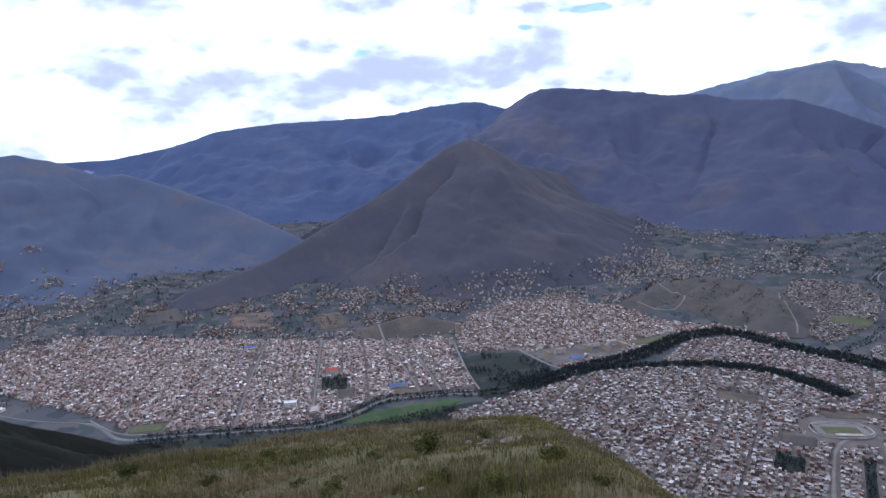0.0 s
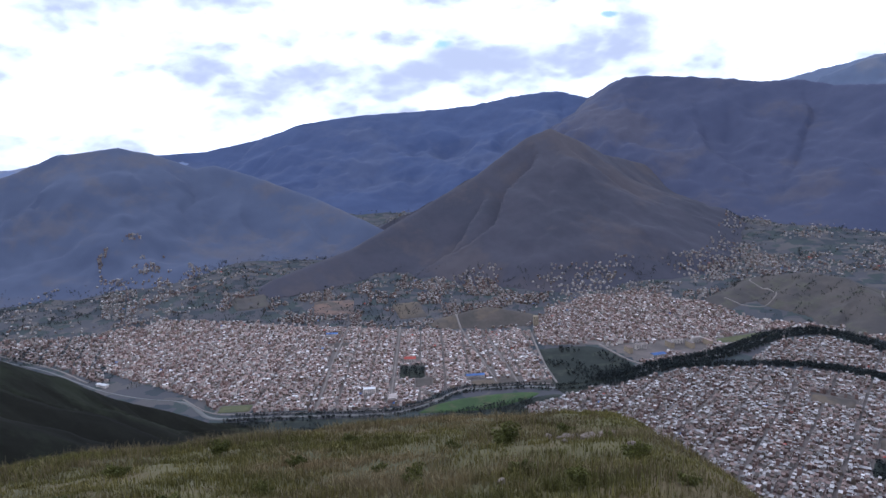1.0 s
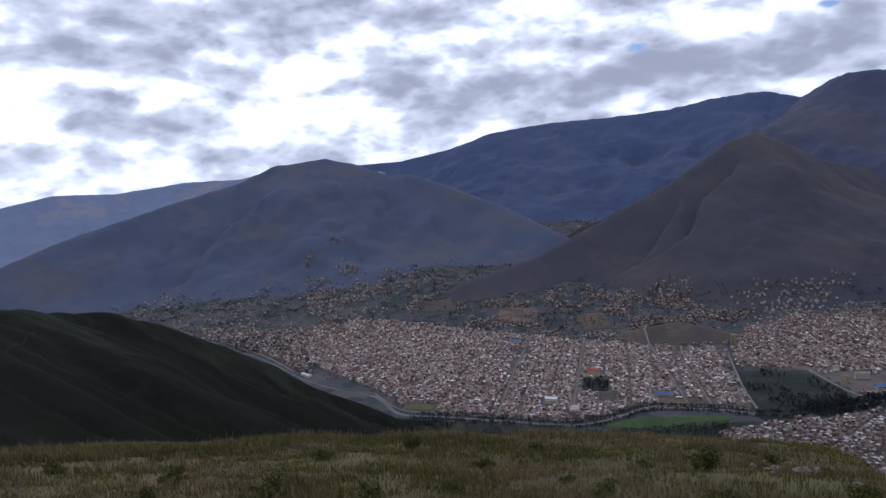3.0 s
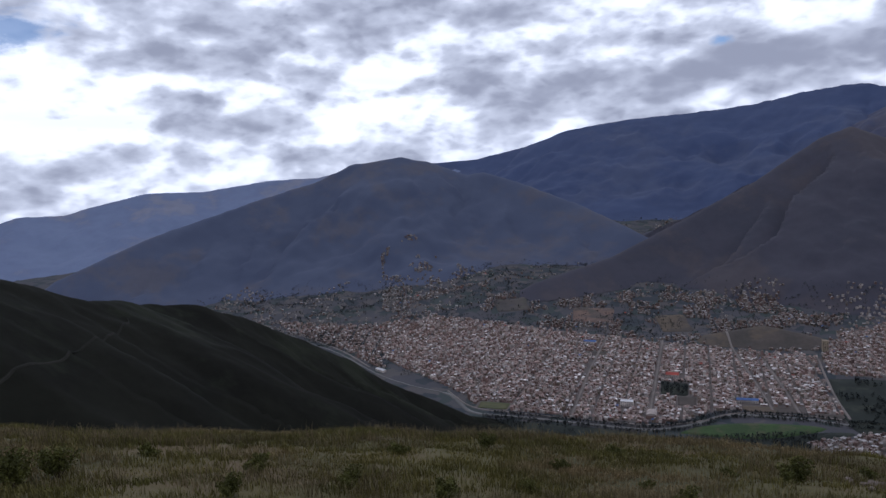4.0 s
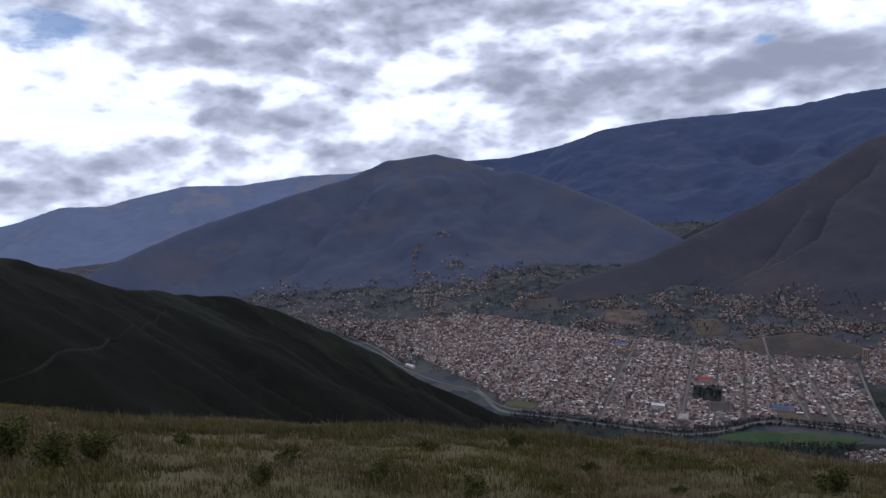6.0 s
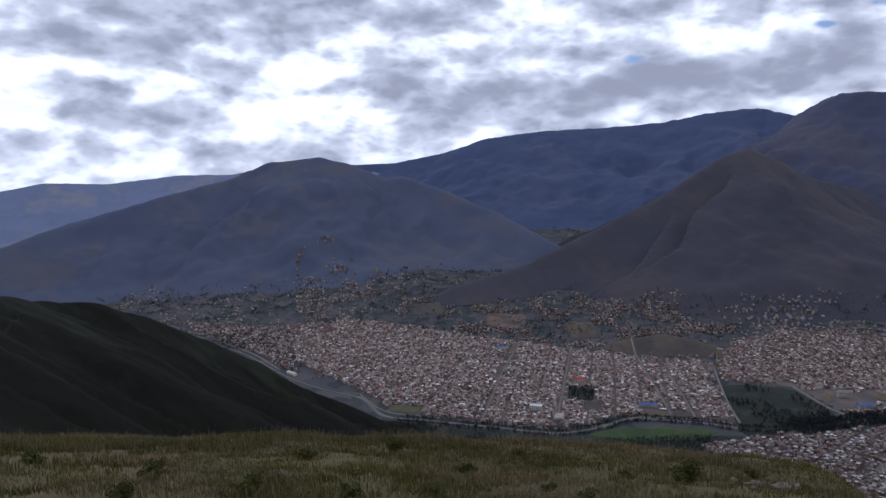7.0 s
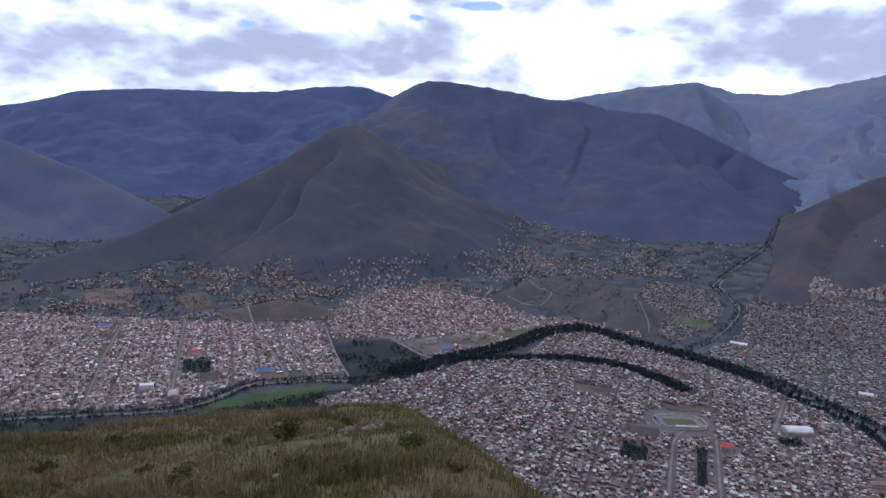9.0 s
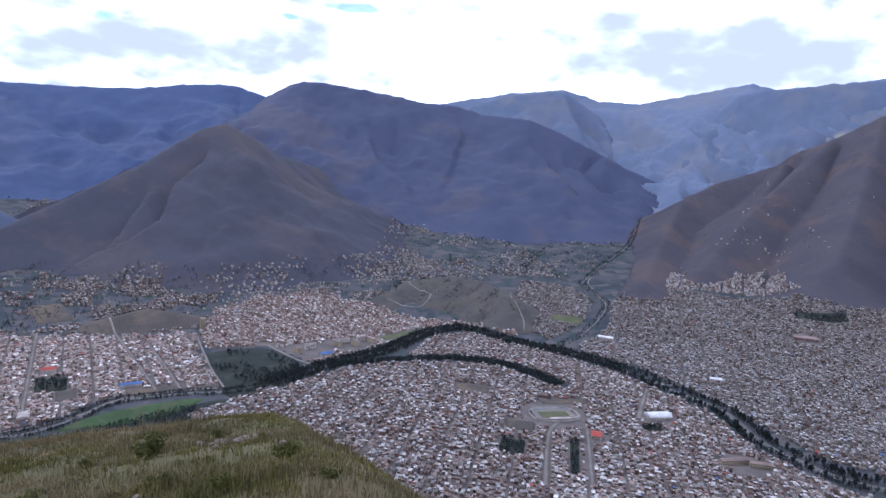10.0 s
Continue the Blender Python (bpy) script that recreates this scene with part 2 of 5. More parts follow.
MAT = dict(
    farm=fields_material(),
    street=material("packed_street_dirt", (0.165, 0.138, 0.122), (0.115, 0.098, 0.088), 0.02, 0.3),
    # distance haze is put into the next four scrubs: bluer tones, low grain
    scrub_far=material("hazy_distant_scrub", (0.064, 0.088, 0.172), (0.056, 0.077, 0.154), 0.004, 0.03, third=(0.078, 0.097, 0.168), third_scale=0.0016, grain=0.2),
    scrub_peak=material("hazy_mountain_scrub", (0.070, 0.077, 0.126), (0.060, 0.068, 0.116), 0.005, 0.04, third=(0.086, 0.084, 0.115), third_scale=0.0022, grain=0.22),
    scrub_cone=material("hazy_dry_hill_scrub", (0.068, 0.065, 0.082), (0.056, 0.056, 0.073), 0.006, 0.05, third=(0.082, 0.072, 0.080), third_scale=0.003, grain=0.25),
    scrub_left=material("hazy_valley_side_scrub", (0.092, 0.108, 0.162), (0.079, 0.094, 0.146), 0.005, 0.04, third=(0.110, 0.110, 0.138), third_scale=0.0026, grain=0.22),
    scrub_right=material("terraced_hill_scrub", (0.090, 0.081, 0.091), (0.076, 0.070, 0.082), 0.006, 0.05, spec=0.05, third=(0.110, 0.087, 0.085), third_scale=0.0035, grain=0.3),
    # third paints sunlit patches on the slope; the blue base holds haze
    pale=material("sunlit_valley_slope", (0.15, 0.165, 0.21), (0.125, 0.14, 0.185), 0.004, 0.03, third=(0.29, 0.26, 0.23), third_scale=0.0022),
    # remote ranges: the light blue of thick haze is painted as base colour
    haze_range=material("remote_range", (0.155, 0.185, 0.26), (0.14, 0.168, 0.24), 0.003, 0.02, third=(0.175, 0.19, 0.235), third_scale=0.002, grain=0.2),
    haze_mid=material("hazy_valley_slope", (0.132, 0.158, 0.225), (0.115, 0.14, 0.205), 0.003, 0.02, third=(0.15, 0.16, 0.20), third_scale=0.0022, grain=0.2),
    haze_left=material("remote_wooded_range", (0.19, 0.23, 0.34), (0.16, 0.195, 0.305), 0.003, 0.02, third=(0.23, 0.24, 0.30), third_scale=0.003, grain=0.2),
    # near-black olive tones with hardly any sheen
    dark_hill=material("near_black_hill", (0.0160, 0.0162, 0.0118), (0.0112, 0.0112, 0.0088), 0.012, 0.15, spec=0.03, third=(0.025, 0.028, 0.018), third_scale=0.006),
    near_soil=material("grassy_soil", (0.115, 0.097, 0.036), (0.075, 0.067, 0.024), 0.25, 5.0, bump=0.6, bump_size=0.06, third=(0.125, 0.09, 0.042), third_scale=0.2),
    grass=material("bunch_grass_blade", (0.168, 0.143, 0.041), (0.094, 0.091, 0.023), 0.5, 3.0, island=0.4, third=(0.25, 0.188, 0.092), third_scale=0.25),
    dry=material("dry_grass_blade", (0.20, 0.158, 0.08), (0.14, 0.11, 0.055), 0.6, 3.0, island=0.35),
    shrub=material("shrub_leaf", (0.112, 0.110, 0.026), (0.072, 0.075, 0.017), 2.0, 6.0, island=0.4),
    twig=material("shrub_twig", (0.075, 0.055, 0.035), None, 2.0, 9.0),
    stone=material("field_stone", (0.24, 0.19, 0.15), (0.15, 0.12, 0.10), 4.0, 20.0, bump=0.5, bump_size=0.02, things=0.2),
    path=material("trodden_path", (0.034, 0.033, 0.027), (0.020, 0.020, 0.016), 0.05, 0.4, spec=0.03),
    road=material("pale_dirt_road", (0.25, 0.215, 0.185), (0.19, 0.165, 0.145), 0.02, 0.3),
    water=material("river_water", (0.15, 0.145, 0.13), (0.11, 0.106, 0.096), 0.02, 0.4, rough=0.5),
    tree=material("eucalyptus_leaf", (0.032, 0.039, 0.037), (0.022, 0.028, 0.028), 0.05, 0.5, island=0.4),
    trunk=material("tree_bark", (0.10, 0.08, 0.06), None, 0.5, 4.0),
    meadow=material("green_meadow", (0.050, 0.088, 0.026), (0.038, 0.066, 0.022), 0.02, 0.2, third=(0.075, 0.085, 0.04), third_scale=0.03),
    park=material("dark_planting", (0.026, 0.032, 0.025), (0.019, 0.024, 0.019), 0.03, 0.3, third=(0.044, 0.048, 0.034), third_scale=0.012),
    bare=material("bare_hill_soil", (0.105, 0.085, 0.07), (0.075, 0.065, 0.055), 0.012, 0.1, third=(0.13, 0.10, 0.07), third_scale=0.01),
    bluff=material("bluff_grassland", (0.098, 0.084, 0.072), (0.070, 0.062, 0.058), 0.015, 0.12, third=(0.092, 0.086, 0.064), third_scale=0.02),
    clay=material("raw_clay", (0.19, 0.125, 0.095), (0.12, 0.092, 0.08), 0.02, 0.15, third=(0.10, 0.085, 0.07), third_scale=0.015),
    pitch=material("worn_playing_turf", (0.12, 0.115, 0.055), (0.085, 0.095, 0.045), 0.04, 0.4),
    tile=material("clay_tile_roof", (0.285, 0.205, 0.172), (0.195, 0.146, 0.126), 0.05, 0.8, island=0.35, things=0.35),
    zinc=material("zinc_sheet_roof", (0.47, 0.435, 0.405), (0.29, 0.265, 0.248), 0.06, 0.8, rough=0.6, island=0.5, things=0.4),
    slab=material("concrete_slab_roof", (0.31, 0.262, 0.23), (0.215, 0.182, 0.16), 0.05, 0.8, island=0.4, things=0.35),
    white=material("white_roof_paint", (0.70, 0.68, 0.66), (0.53, 0.51, 0.49), 0.05, 0.8, island=0.2),
    blue=material("blue_sheet_roof", (0.10, 0.17, 0.36), (0.08, 0.13, 0.27), 0.05, 0.8),
    red=material("red_sheet_roof", (0.42, 0.09, 0.065), (0.33, 0.08, 0.06), 0.05, 0.8),
    yellow=material("ochre_plaster", (0.38, 0.30, 0.20), (0.30, 0.24, 0.165), 0.05, 0.8),
    brick=material("brick_wall", (0.225, 0.148, 0.120), (0.17, 0.115, 0.098), 0.05, 0.9, island=0.35, things=0.3),
    plaster=material("plaster_wall", (0.44, 0.385, 0.335), (0.30, 0.262, 0.23), 0.05, 0.9, island=0.4, things=0.4),
    adobe=material("adobe_wall", (0.21, 0.16, 0.12), (0.15, 0.12, 0.09), 0.05, 0.9, island=0.3, things=0.3),
    glass=material("dark_window_glass", (0.03, 0.035, 0.04), None, 0.1, 1.0, rough=0.15),
    tank=material("black_water_tank", (0.03, 0.03, 0.032), None, 0.5, 2.0, rough=0.5),
    plain=material("grey_concrete", (0.34, 0.32, 0.30), (0.25, 0.235, 0.22), 0.06, 0.7),
)


# ---- shapes ----
def mesh_of(name, verts, faces, mats, index=None, smooth=False):
    me = bpy.data.meshes.new(name)
    me.from_pydata([tuple(v) for v in verts] if not isinstance(verts, np.ndarray) else verts.tolist(), [], faces if not isinstance(faces, np.ndarray) else faces.tolist())
    for m in mats:
        me.materials.append(m)
    if index is not None:
        me.polygons.foreach_set("material_index", np.asarray(index, dtype=np.int32))
    if smooth:
        me.polygons.foreach_set("use_smooth", np.ones(len(me.polygons), dtype=bool))
    me.update()
    return me


def part(name, me, parent=None, label="", at=None):
    ob = new(name, me)
    if parent is not None:
        ob.parent = parent
    if at is not None:
        ob.matrix_basis = at
    return tagged(ob, label)


def bm_mesh(name, bm, mat, smooth=False):
    me = bpy.data.meshes.new(name)
    bmesh.ops.recalc_face_normals(bm, faces=bm.faces)
    bm.to_mesh(me)
    bm.free()
    me.materials.append(mat)
    if smooth:
        me.polygons.foreach_set("use_smooth", np.ones(len(me.polygons), dtype=bool))
    return me


def hashed(ix, iy, seed):
    h = (ix.astype(np.int64) * 374761393 + iy.astype(np.int64) * 668265263 + seed * 974711) & 0xFFFFFFFF
    h = ((h ^ (h >> 13)) * 1274126177) & 0xFFFFFFFF
    return ((h ^ (h >> 16)) & 0xFFFF) / 65535.0


def value_noise(x, y, seed=0):
    ix, iy = np.floor(x), np.floor(y)
    fx, fy = x - ix, y - iy
    fx, fy = fx * fx * (3 - 2 * fx), fy * fy * (3 - 2 * fy)
    a, b = hashed(ix, iy, seed), hashed(ix + 1, iy, seed)
    c, d = hashed(ix, iy + 1, seed), hashed(ix + 1, iy + 1, seed)
    return (a + (b - a) * fx) * (1 - fy) + (c + (d - c) * fx) * fy - 0.5


def fbm(x, y, seed=0, octaves=5):
    total, size = 0.0, 1.0
    for k in range(octaves):
        total = total + size * value_noise(x, y, seed + k)
        x, y, size = x * 2.03 + 17.1, y * 2.03 + 5.7, size * 0.5
    return total


def floor_z(x, y):
    """Height of the valley floor: level along the river, rising towards the mountains."""
    r = np.hypot(x, y)
    turn = np.clip((np.degrees(np.arctan2(x, np.maximum(y, 1e-3))) + 62) / 40, 0, 1)
    rise = np.clip(r - 1900, 0, None) * (0.02 + 0.10 * turn * turn * (3 - 2 * turn))
    rough = np.clip((r - 1700) / 700, 0, 1)
    return rise + rough * 22 * fbm(x / 260, y / 260, 3, 4) + 0.4 * fbm(x / 60, y / 60, 4, 2)


def crest_height(x, y, crest, spread, power, gully, size, seed):
    """Height of a mountain over the plan: falls away from its crest line, with gullies running down."""
    base = floor_z(x, y)
    wx = x + 90 * fbm(x / 420, y / 420, seed + 40, 4)
    wy = y + 90 * fbm(x / 420, y / 420, seed + 50, 4)
    calm = np.full(np.shape(x), 1e9)
    best = np.full(np.shape(x), -1.0)
    top = np.zeros(np.shape(x))
    along = np.zeros(np.shape(x))
    far = np.full(np.shape(x), 1e9)
    done = 0.0
    for (ax_, ay, az_), (bx, by, bz) in zip(crest, crest[1:]):
        ux, uy = bx - ax_, by - ay
        length = math.hypot(ux, uy)

        def nearest(px, py):
            s = np.clip(((px - ax_) * ux + (py - ay) * uy) / length ** 2, 0, 1)
            return s, np.sqrt((px - ax_ - s * ux) ** 2 + (py - ay - s * uy) ** 2 + 225) - 15

        s0, d0 = nearest(x, y)
        s1, d1 = nearest(wx, wy)
        blend = np.clip(d0 / 250, 0, 1)
        d = d0 * (1 - blend) + d1 * blend
        h = az_ + (bz - az_) * s0
        u = 1 - d / (spread * np.maximum(h - base, 8) + 6)
        better = u > best
        best, top = np.where(better, u, best), np.where(better, h, top)
        along, far = np.where(better, done + s1 * length, along), np.where(better, d, far)
        done += length
    u = np.clip(best, 0, 1)
    z = base + (top - base) * u ** power
    ravine = 1 - 2 * np.abs(fbm(along / size, far / (size * 5), seed, 4)) if size < 280 else 1 - 2 * np.abs(fbm(x / size * 1.3, y / size * 0.8, seed, 5))
    relief = (top - base) * gully * u * (1 - u) * 4
    z = z + relief * (ravine - 0.75) + (top - base) * 0.07 * np.clip(1 - u, 0, 0.5) * fbm(x / 120, y / 120, seed + 9, 5) * np.clip(u * 6, 0, 1)
    z = z + 0.012 * (top - base) * fbm(x / 45, y / 45, seed + 21, 4) * np.clip(u * 4, 0, 1)
    z = z + 0.022 * (top - base) * np.abs(fbm(x / 70, y / 70, seed + 33, 3)) * np.clip((u - 0.8) * 5, 0, 1)
    return np.where(best > 0, z, base - 6), best


MOUNTAINS = {}


def mountain(name, label, mat, crest, spread, power=1.25, gully=0.12, size=260, seed=1, step=16.0, category="mountain"):
    xs, ys, zs = zip(*crest)
    wide = spread * max(zs) * 0.95 + 60
    gx = np.arange(min(xs) - wide, max(xs) + wide, step)
    gy = np.arange(min(ys) - wide, max(ys) + wide, step)
    X, Y = np.meshgrid(gx, gy)
    X = X + step * 0.3 * fbm(X / step * 0.7, Y / step * 0.7, seed + 60, 1)
    Z, best = crest_height(X, Y, crest, spread, power, gully, size, seed)
    keep = (best > -0.02) & (np.hypot(X, Y) < 4960)
    idx = np.arange(X.size).reshape(X.shape)
    cell = keep[:-1, :-1] & keep[1:, :-1] & keep[:-1, 1:] & keep[1:, 1:]
    quads = np.stack([idx[:-1, :-1], idx[:-1, 1:], idx[1:, 1:], idx[1:, :-1]], -1)[cell]
    used, flat = np.unique(quads, return_inverse=True)
    verts = np.stack([X.ravel(), Y.ravel(), Z.ravel()], -1)[used]
    me = mesh_of(name, verts, flat.reshape(-1, 4), [mat], smooth=True)
    ob = tagged(new(name, me), label, category, kind="structure")
    MOUNTAINS[name] = (crest, spread, power, gully, size, seed)
    return ob


def land_z(x, y, names=("terraced_hill", "river_bluff", "bare_mound", "pointed_mountain", "valley_side_mountain")):
    z = floor_z(x, y)
    for name in names:
        if name in MOUNTAINS:
            z = np.maximum(z, crest_height(x, y, *MOUNTAINS[name])[0])
    return z


def inside(x, y, poly):
    hit = np.zeros(np.shape(x), dtype=bool)
    for (ax_, ay), (bx, by) in zip(poly, poly[1:] + poly[:1]):
        cross = ((ay > y) != (by > y)) & (x < (bx - ax_) * (y - ay) / ((by - ay) or 1e-9) + ax_)
        hit ^= cross
    return hit


def smooth_line(points, step=12.0):
    """A rounded line through the points, by Catmull-Rom."""
    p = [points[0]] + list(points) + [points[-1]]
    line = []
    for a, b, c, d in zip(p, p[1:], p[2:], p[3:]):
        a, b, c, d = (np.array(q, dtype=float) for q in (a, b, c, d))
        count = max(2, int(np.linalg.norm(c - b) / step))
        for k in range(count):
            t = k / count
            line.append(0.5 * (2 * b + (c - a) * t + (2 * a - 5 * b + 4 * c - d) * t * t + (3 * b - a - 3 * c + d) * t ** 3))
    line.append(np.array(points[-1], dtype=float))
    return np.array(line)


def to_line(x, y, line):
    best = np.full(np.shape(x), 1e9)
    for a, b in zip(line, line[1:]):
        u = b - a
        s = np.clip(((x - a[0]) * u[0] + (y - a[1]) * u[1]) / max(u @ u, 1e-9), 0, 1)
        best = np.minimum(best, np.hypot(x - a[0] - s * u[0], y - a[1] - s * u[1]))
    return best


def ribbon(name, line, width, lift, mat, height=None, thick=0.0):
    """A strip along a line on the ground, with a short skirt down into it."""
    height = height or floor_z
    side = np.gradient(line[:, :2], axis=0)
    side = np.stack([side[:, 1], -side[:, 0]], -1) / np.maximum(np.linalg.norm(side, axis=1), 1e-6)[:, None]
    wob = 1 + 0.25 * fbm(np.arange(len(line)) * 0.31, np.zeros(len(line)), 77, 3)
    rows = []
    for k, drop in ((-0.5, -2.0), (-0.48, 0), (0.0, 0.02), (0.48, 0), (0.5, -2.0)):
        q = line[:, :2] + side * (k * width * wob)[:, None]
        rows.append(np.column_stack([q, height(q[:, 0], q[:, 1]) + lift + drop]))
    verts = np.concatenate(rows)
    n = len(line)
    faces = [(r * n + i, r * n + i + 1, (r + 1) * n + i + 1, (r + 1) * n + i) for r in range(4) for i in range(n - 1)]
    return mesh_of(name, verts, faces, [mat], smooth=True)


def plot(name, poly, lift, mat, height=None):
    """A patch of ground with an uneven edge, a little above the ground around it."""
    height = height or floor_z
    edge = smooth_line([*poly, poly[0]], 8.0)[:-1]
    mid = edge.mean(axis=0)
    rings = [1.0, 0.97, 0.7, 0.4, 0.15]
    verts, faces, n = [], [], len(edge)
    for k, f in enumerate(rings):
        q = mid + (edge - mid) * f
        verts += np.column_stack([q, height(q[:, 0], q[:, 1]) + (lift if k else -1.5)]).tolist()
    verts.append((*mid, float(height(mid[:1], mid[1:2])[0]) + lift))
    for k in range(len(rings) - 1):
        faces += [(k * n + i, k * n + (i + 1) % n, (k + 1) * n + (i + 1) % n, (k + 1) * n + i) for i in range(n)]
    faces += [((len(rings) - 1) * n + i, (len(rings) - 1) * n + (i + 1) % n, len(verts) - 1) for i in range(n)]
    return mesh_of(name, verts, faces, [mat], smooth=True)


# ---- the land ----
def build_ground():
    rings = np.concatenate([[0.0], np.geomspace(150, 1000, 20), np.arange(1030, 3600, 26), np.geomspace(3640, 4990, 24)])
    turn = np.linspace(0, 2 * math.pi, 361)[:-1]
    A, Rr = np.meshgrid(turn, rings)
    X, Y = Rr * np.sin(A), Rr * np.cos(A)
    Z = floor_z(X, Y)
    n = len(turn)
    faces = [(k * n + i, (k + 1) * n + i, (k + 1) * n + (i + 1) % n, k * n + (i + 1) % n) for k in range(len(rings) - 1) for i in range(n)]
    me = mesh_of("ground", np.stack([X.ravel(), Y.ravel(), Z.ravel()], -1), faces, [MAT["farm"]], smooth=True)
    tagged(new("ground", me), "valley floor of small brown and green farm plots", "ground", kind="structure")


build_ground()
mountain("back_ridge", "dark scrub-covered mountain ridge, blue with haze, under low cloud", MAT["scrub_far"],
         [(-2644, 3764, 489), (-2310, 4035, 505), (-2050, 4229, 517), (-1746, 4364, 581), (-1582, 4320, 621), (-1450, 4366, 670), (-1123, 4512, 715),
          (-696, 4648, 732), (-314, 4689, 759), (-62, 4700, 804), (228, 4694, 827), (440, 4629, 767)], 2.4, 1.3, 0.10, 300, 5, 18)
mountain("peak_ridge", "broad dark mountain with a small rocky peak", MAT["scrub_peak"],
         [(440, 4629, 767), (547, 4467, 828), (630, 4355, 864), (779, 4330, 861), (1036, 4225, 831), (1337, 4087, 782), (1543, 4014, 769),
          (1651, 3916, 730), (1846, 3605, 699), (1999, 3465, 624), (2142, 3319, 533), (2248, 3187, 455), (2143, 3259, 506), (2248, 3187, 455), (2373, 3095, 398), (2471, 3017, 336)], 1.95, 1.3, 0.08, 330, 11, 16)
mountain("remote_range", "pale haze-blue remote mountain range beyond the valley", MAT["haze_range"],
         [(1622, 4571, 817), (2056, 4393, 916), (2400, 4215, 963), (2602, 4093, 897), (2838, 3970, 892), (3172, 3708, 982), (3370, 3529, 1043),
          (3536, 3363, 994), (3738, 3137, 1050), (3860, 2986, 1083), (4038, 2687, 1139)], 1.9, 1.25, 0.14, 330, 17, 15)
mountain("pale_slope", "pale mountain slope with painted sun patches at the valley's far end", MAT["pale"],
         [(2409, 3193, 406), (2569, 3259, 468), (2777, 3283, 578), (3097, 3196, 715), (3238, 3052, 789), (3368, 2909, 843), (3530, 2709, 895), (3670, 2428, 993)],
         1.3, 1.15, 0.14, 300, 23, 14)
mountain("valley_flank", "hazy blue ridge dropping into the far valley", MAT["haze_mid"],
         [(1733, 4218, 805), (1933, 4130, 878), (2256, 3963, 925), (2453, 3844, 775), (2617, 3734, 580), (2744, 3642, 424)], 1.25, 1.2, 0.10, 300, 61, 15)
mountain("far_ridge", "haze-blue mountain ridge behind the pale slope", MAT["haze_mid"],
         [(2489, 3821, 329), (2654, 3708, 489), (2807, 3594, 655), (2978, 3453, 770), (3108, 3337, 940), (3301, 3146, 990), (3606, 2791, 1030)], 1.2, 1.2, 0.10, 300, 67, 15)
mountain("terraced_hill", "brown dry hillside with terraces above the town", MAT["scrub_right"],
         [(1429, 1866, 91), (1734, 2199, 159), (2167, 2620, 324), (2415, 2669, 417), (2765, 2606, 536), (2220, 2235, 317), (1695, 1905, 123), (2220, 2235, 317), (2978, 2519, 675), (3098, 2369, 791), (2512, 1983, 409), (2019, 1638, 192), (2512, 1983, 409), (3098, 2369, 791), (3256, 2146, 885), (3362, 1877, 903)],
         1.9, 1.3, 0.05, 300, 29, 14)
mountain("pointed_mountain", "dark brown pointed mountain rising behind the town", MAT["scrub_cone"],
         [(-809, 2099, 79), (-623, 2369, 130), (-413, 2618, 240), (-200, 2793, 356), (16, 2950, 506), (116, 2998, 545), (217, 3042, 500), (358, 3180, 423), (633, 3544, 350)],
         1.75, 1.15, 0.06, 220, 31, 10)
mountain("valley_side_mountain", "dark mountain with a twin top, grey-blue with haze", MAT["scrub_left"],
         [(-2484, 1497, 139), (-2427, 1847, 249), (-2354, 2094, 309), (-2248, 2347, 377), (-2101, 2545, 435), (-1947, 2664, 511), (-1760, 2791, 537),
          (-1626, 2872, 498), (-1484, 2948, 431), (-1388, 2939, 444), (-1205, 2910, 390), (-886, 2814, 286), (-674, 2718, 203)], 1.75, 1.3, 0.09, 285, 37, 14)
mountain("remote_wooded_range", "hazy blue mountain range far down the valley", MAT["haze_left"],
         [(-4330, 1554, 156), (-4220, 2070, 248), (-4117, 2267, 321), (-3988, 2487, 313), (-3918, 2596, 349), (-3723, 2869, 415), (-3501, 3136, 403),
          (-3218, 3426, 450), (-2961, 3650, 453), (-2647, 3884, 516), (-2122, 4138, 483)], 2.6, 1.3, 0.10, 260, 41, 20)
mountain("river_bluff", "low brown and green bluff above the river bend", MAT["bluff"],
         [(560, 1980, 30), (700, 2080, 62), (800, 2040, 80), (880, 1960, 78), (890, 1830, 58), (850, 1720, 28)], 2.6, 1.1, 0.26, 80, 43, 8, "hill")
mountain("bare_mound", "low bare mound among the houses", MAT["bare"],
         [(-190, 1815, 22), (-110, 1850, 34), (-40, 1840, 24)], 2.6, 1.2, 0.05, 90, 47, 6, "hill")
mountain("dark_spur", "very dark hill spur across the gully", MAT["dark_hill"],
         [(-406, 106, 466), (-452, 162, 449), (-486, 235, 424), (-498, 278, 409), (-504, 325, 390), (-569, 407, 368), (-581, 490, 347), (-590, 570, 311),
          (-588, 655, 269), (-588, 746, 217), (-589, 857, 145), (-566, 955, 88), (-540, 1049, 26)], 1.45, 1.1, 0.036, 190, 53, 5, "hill")


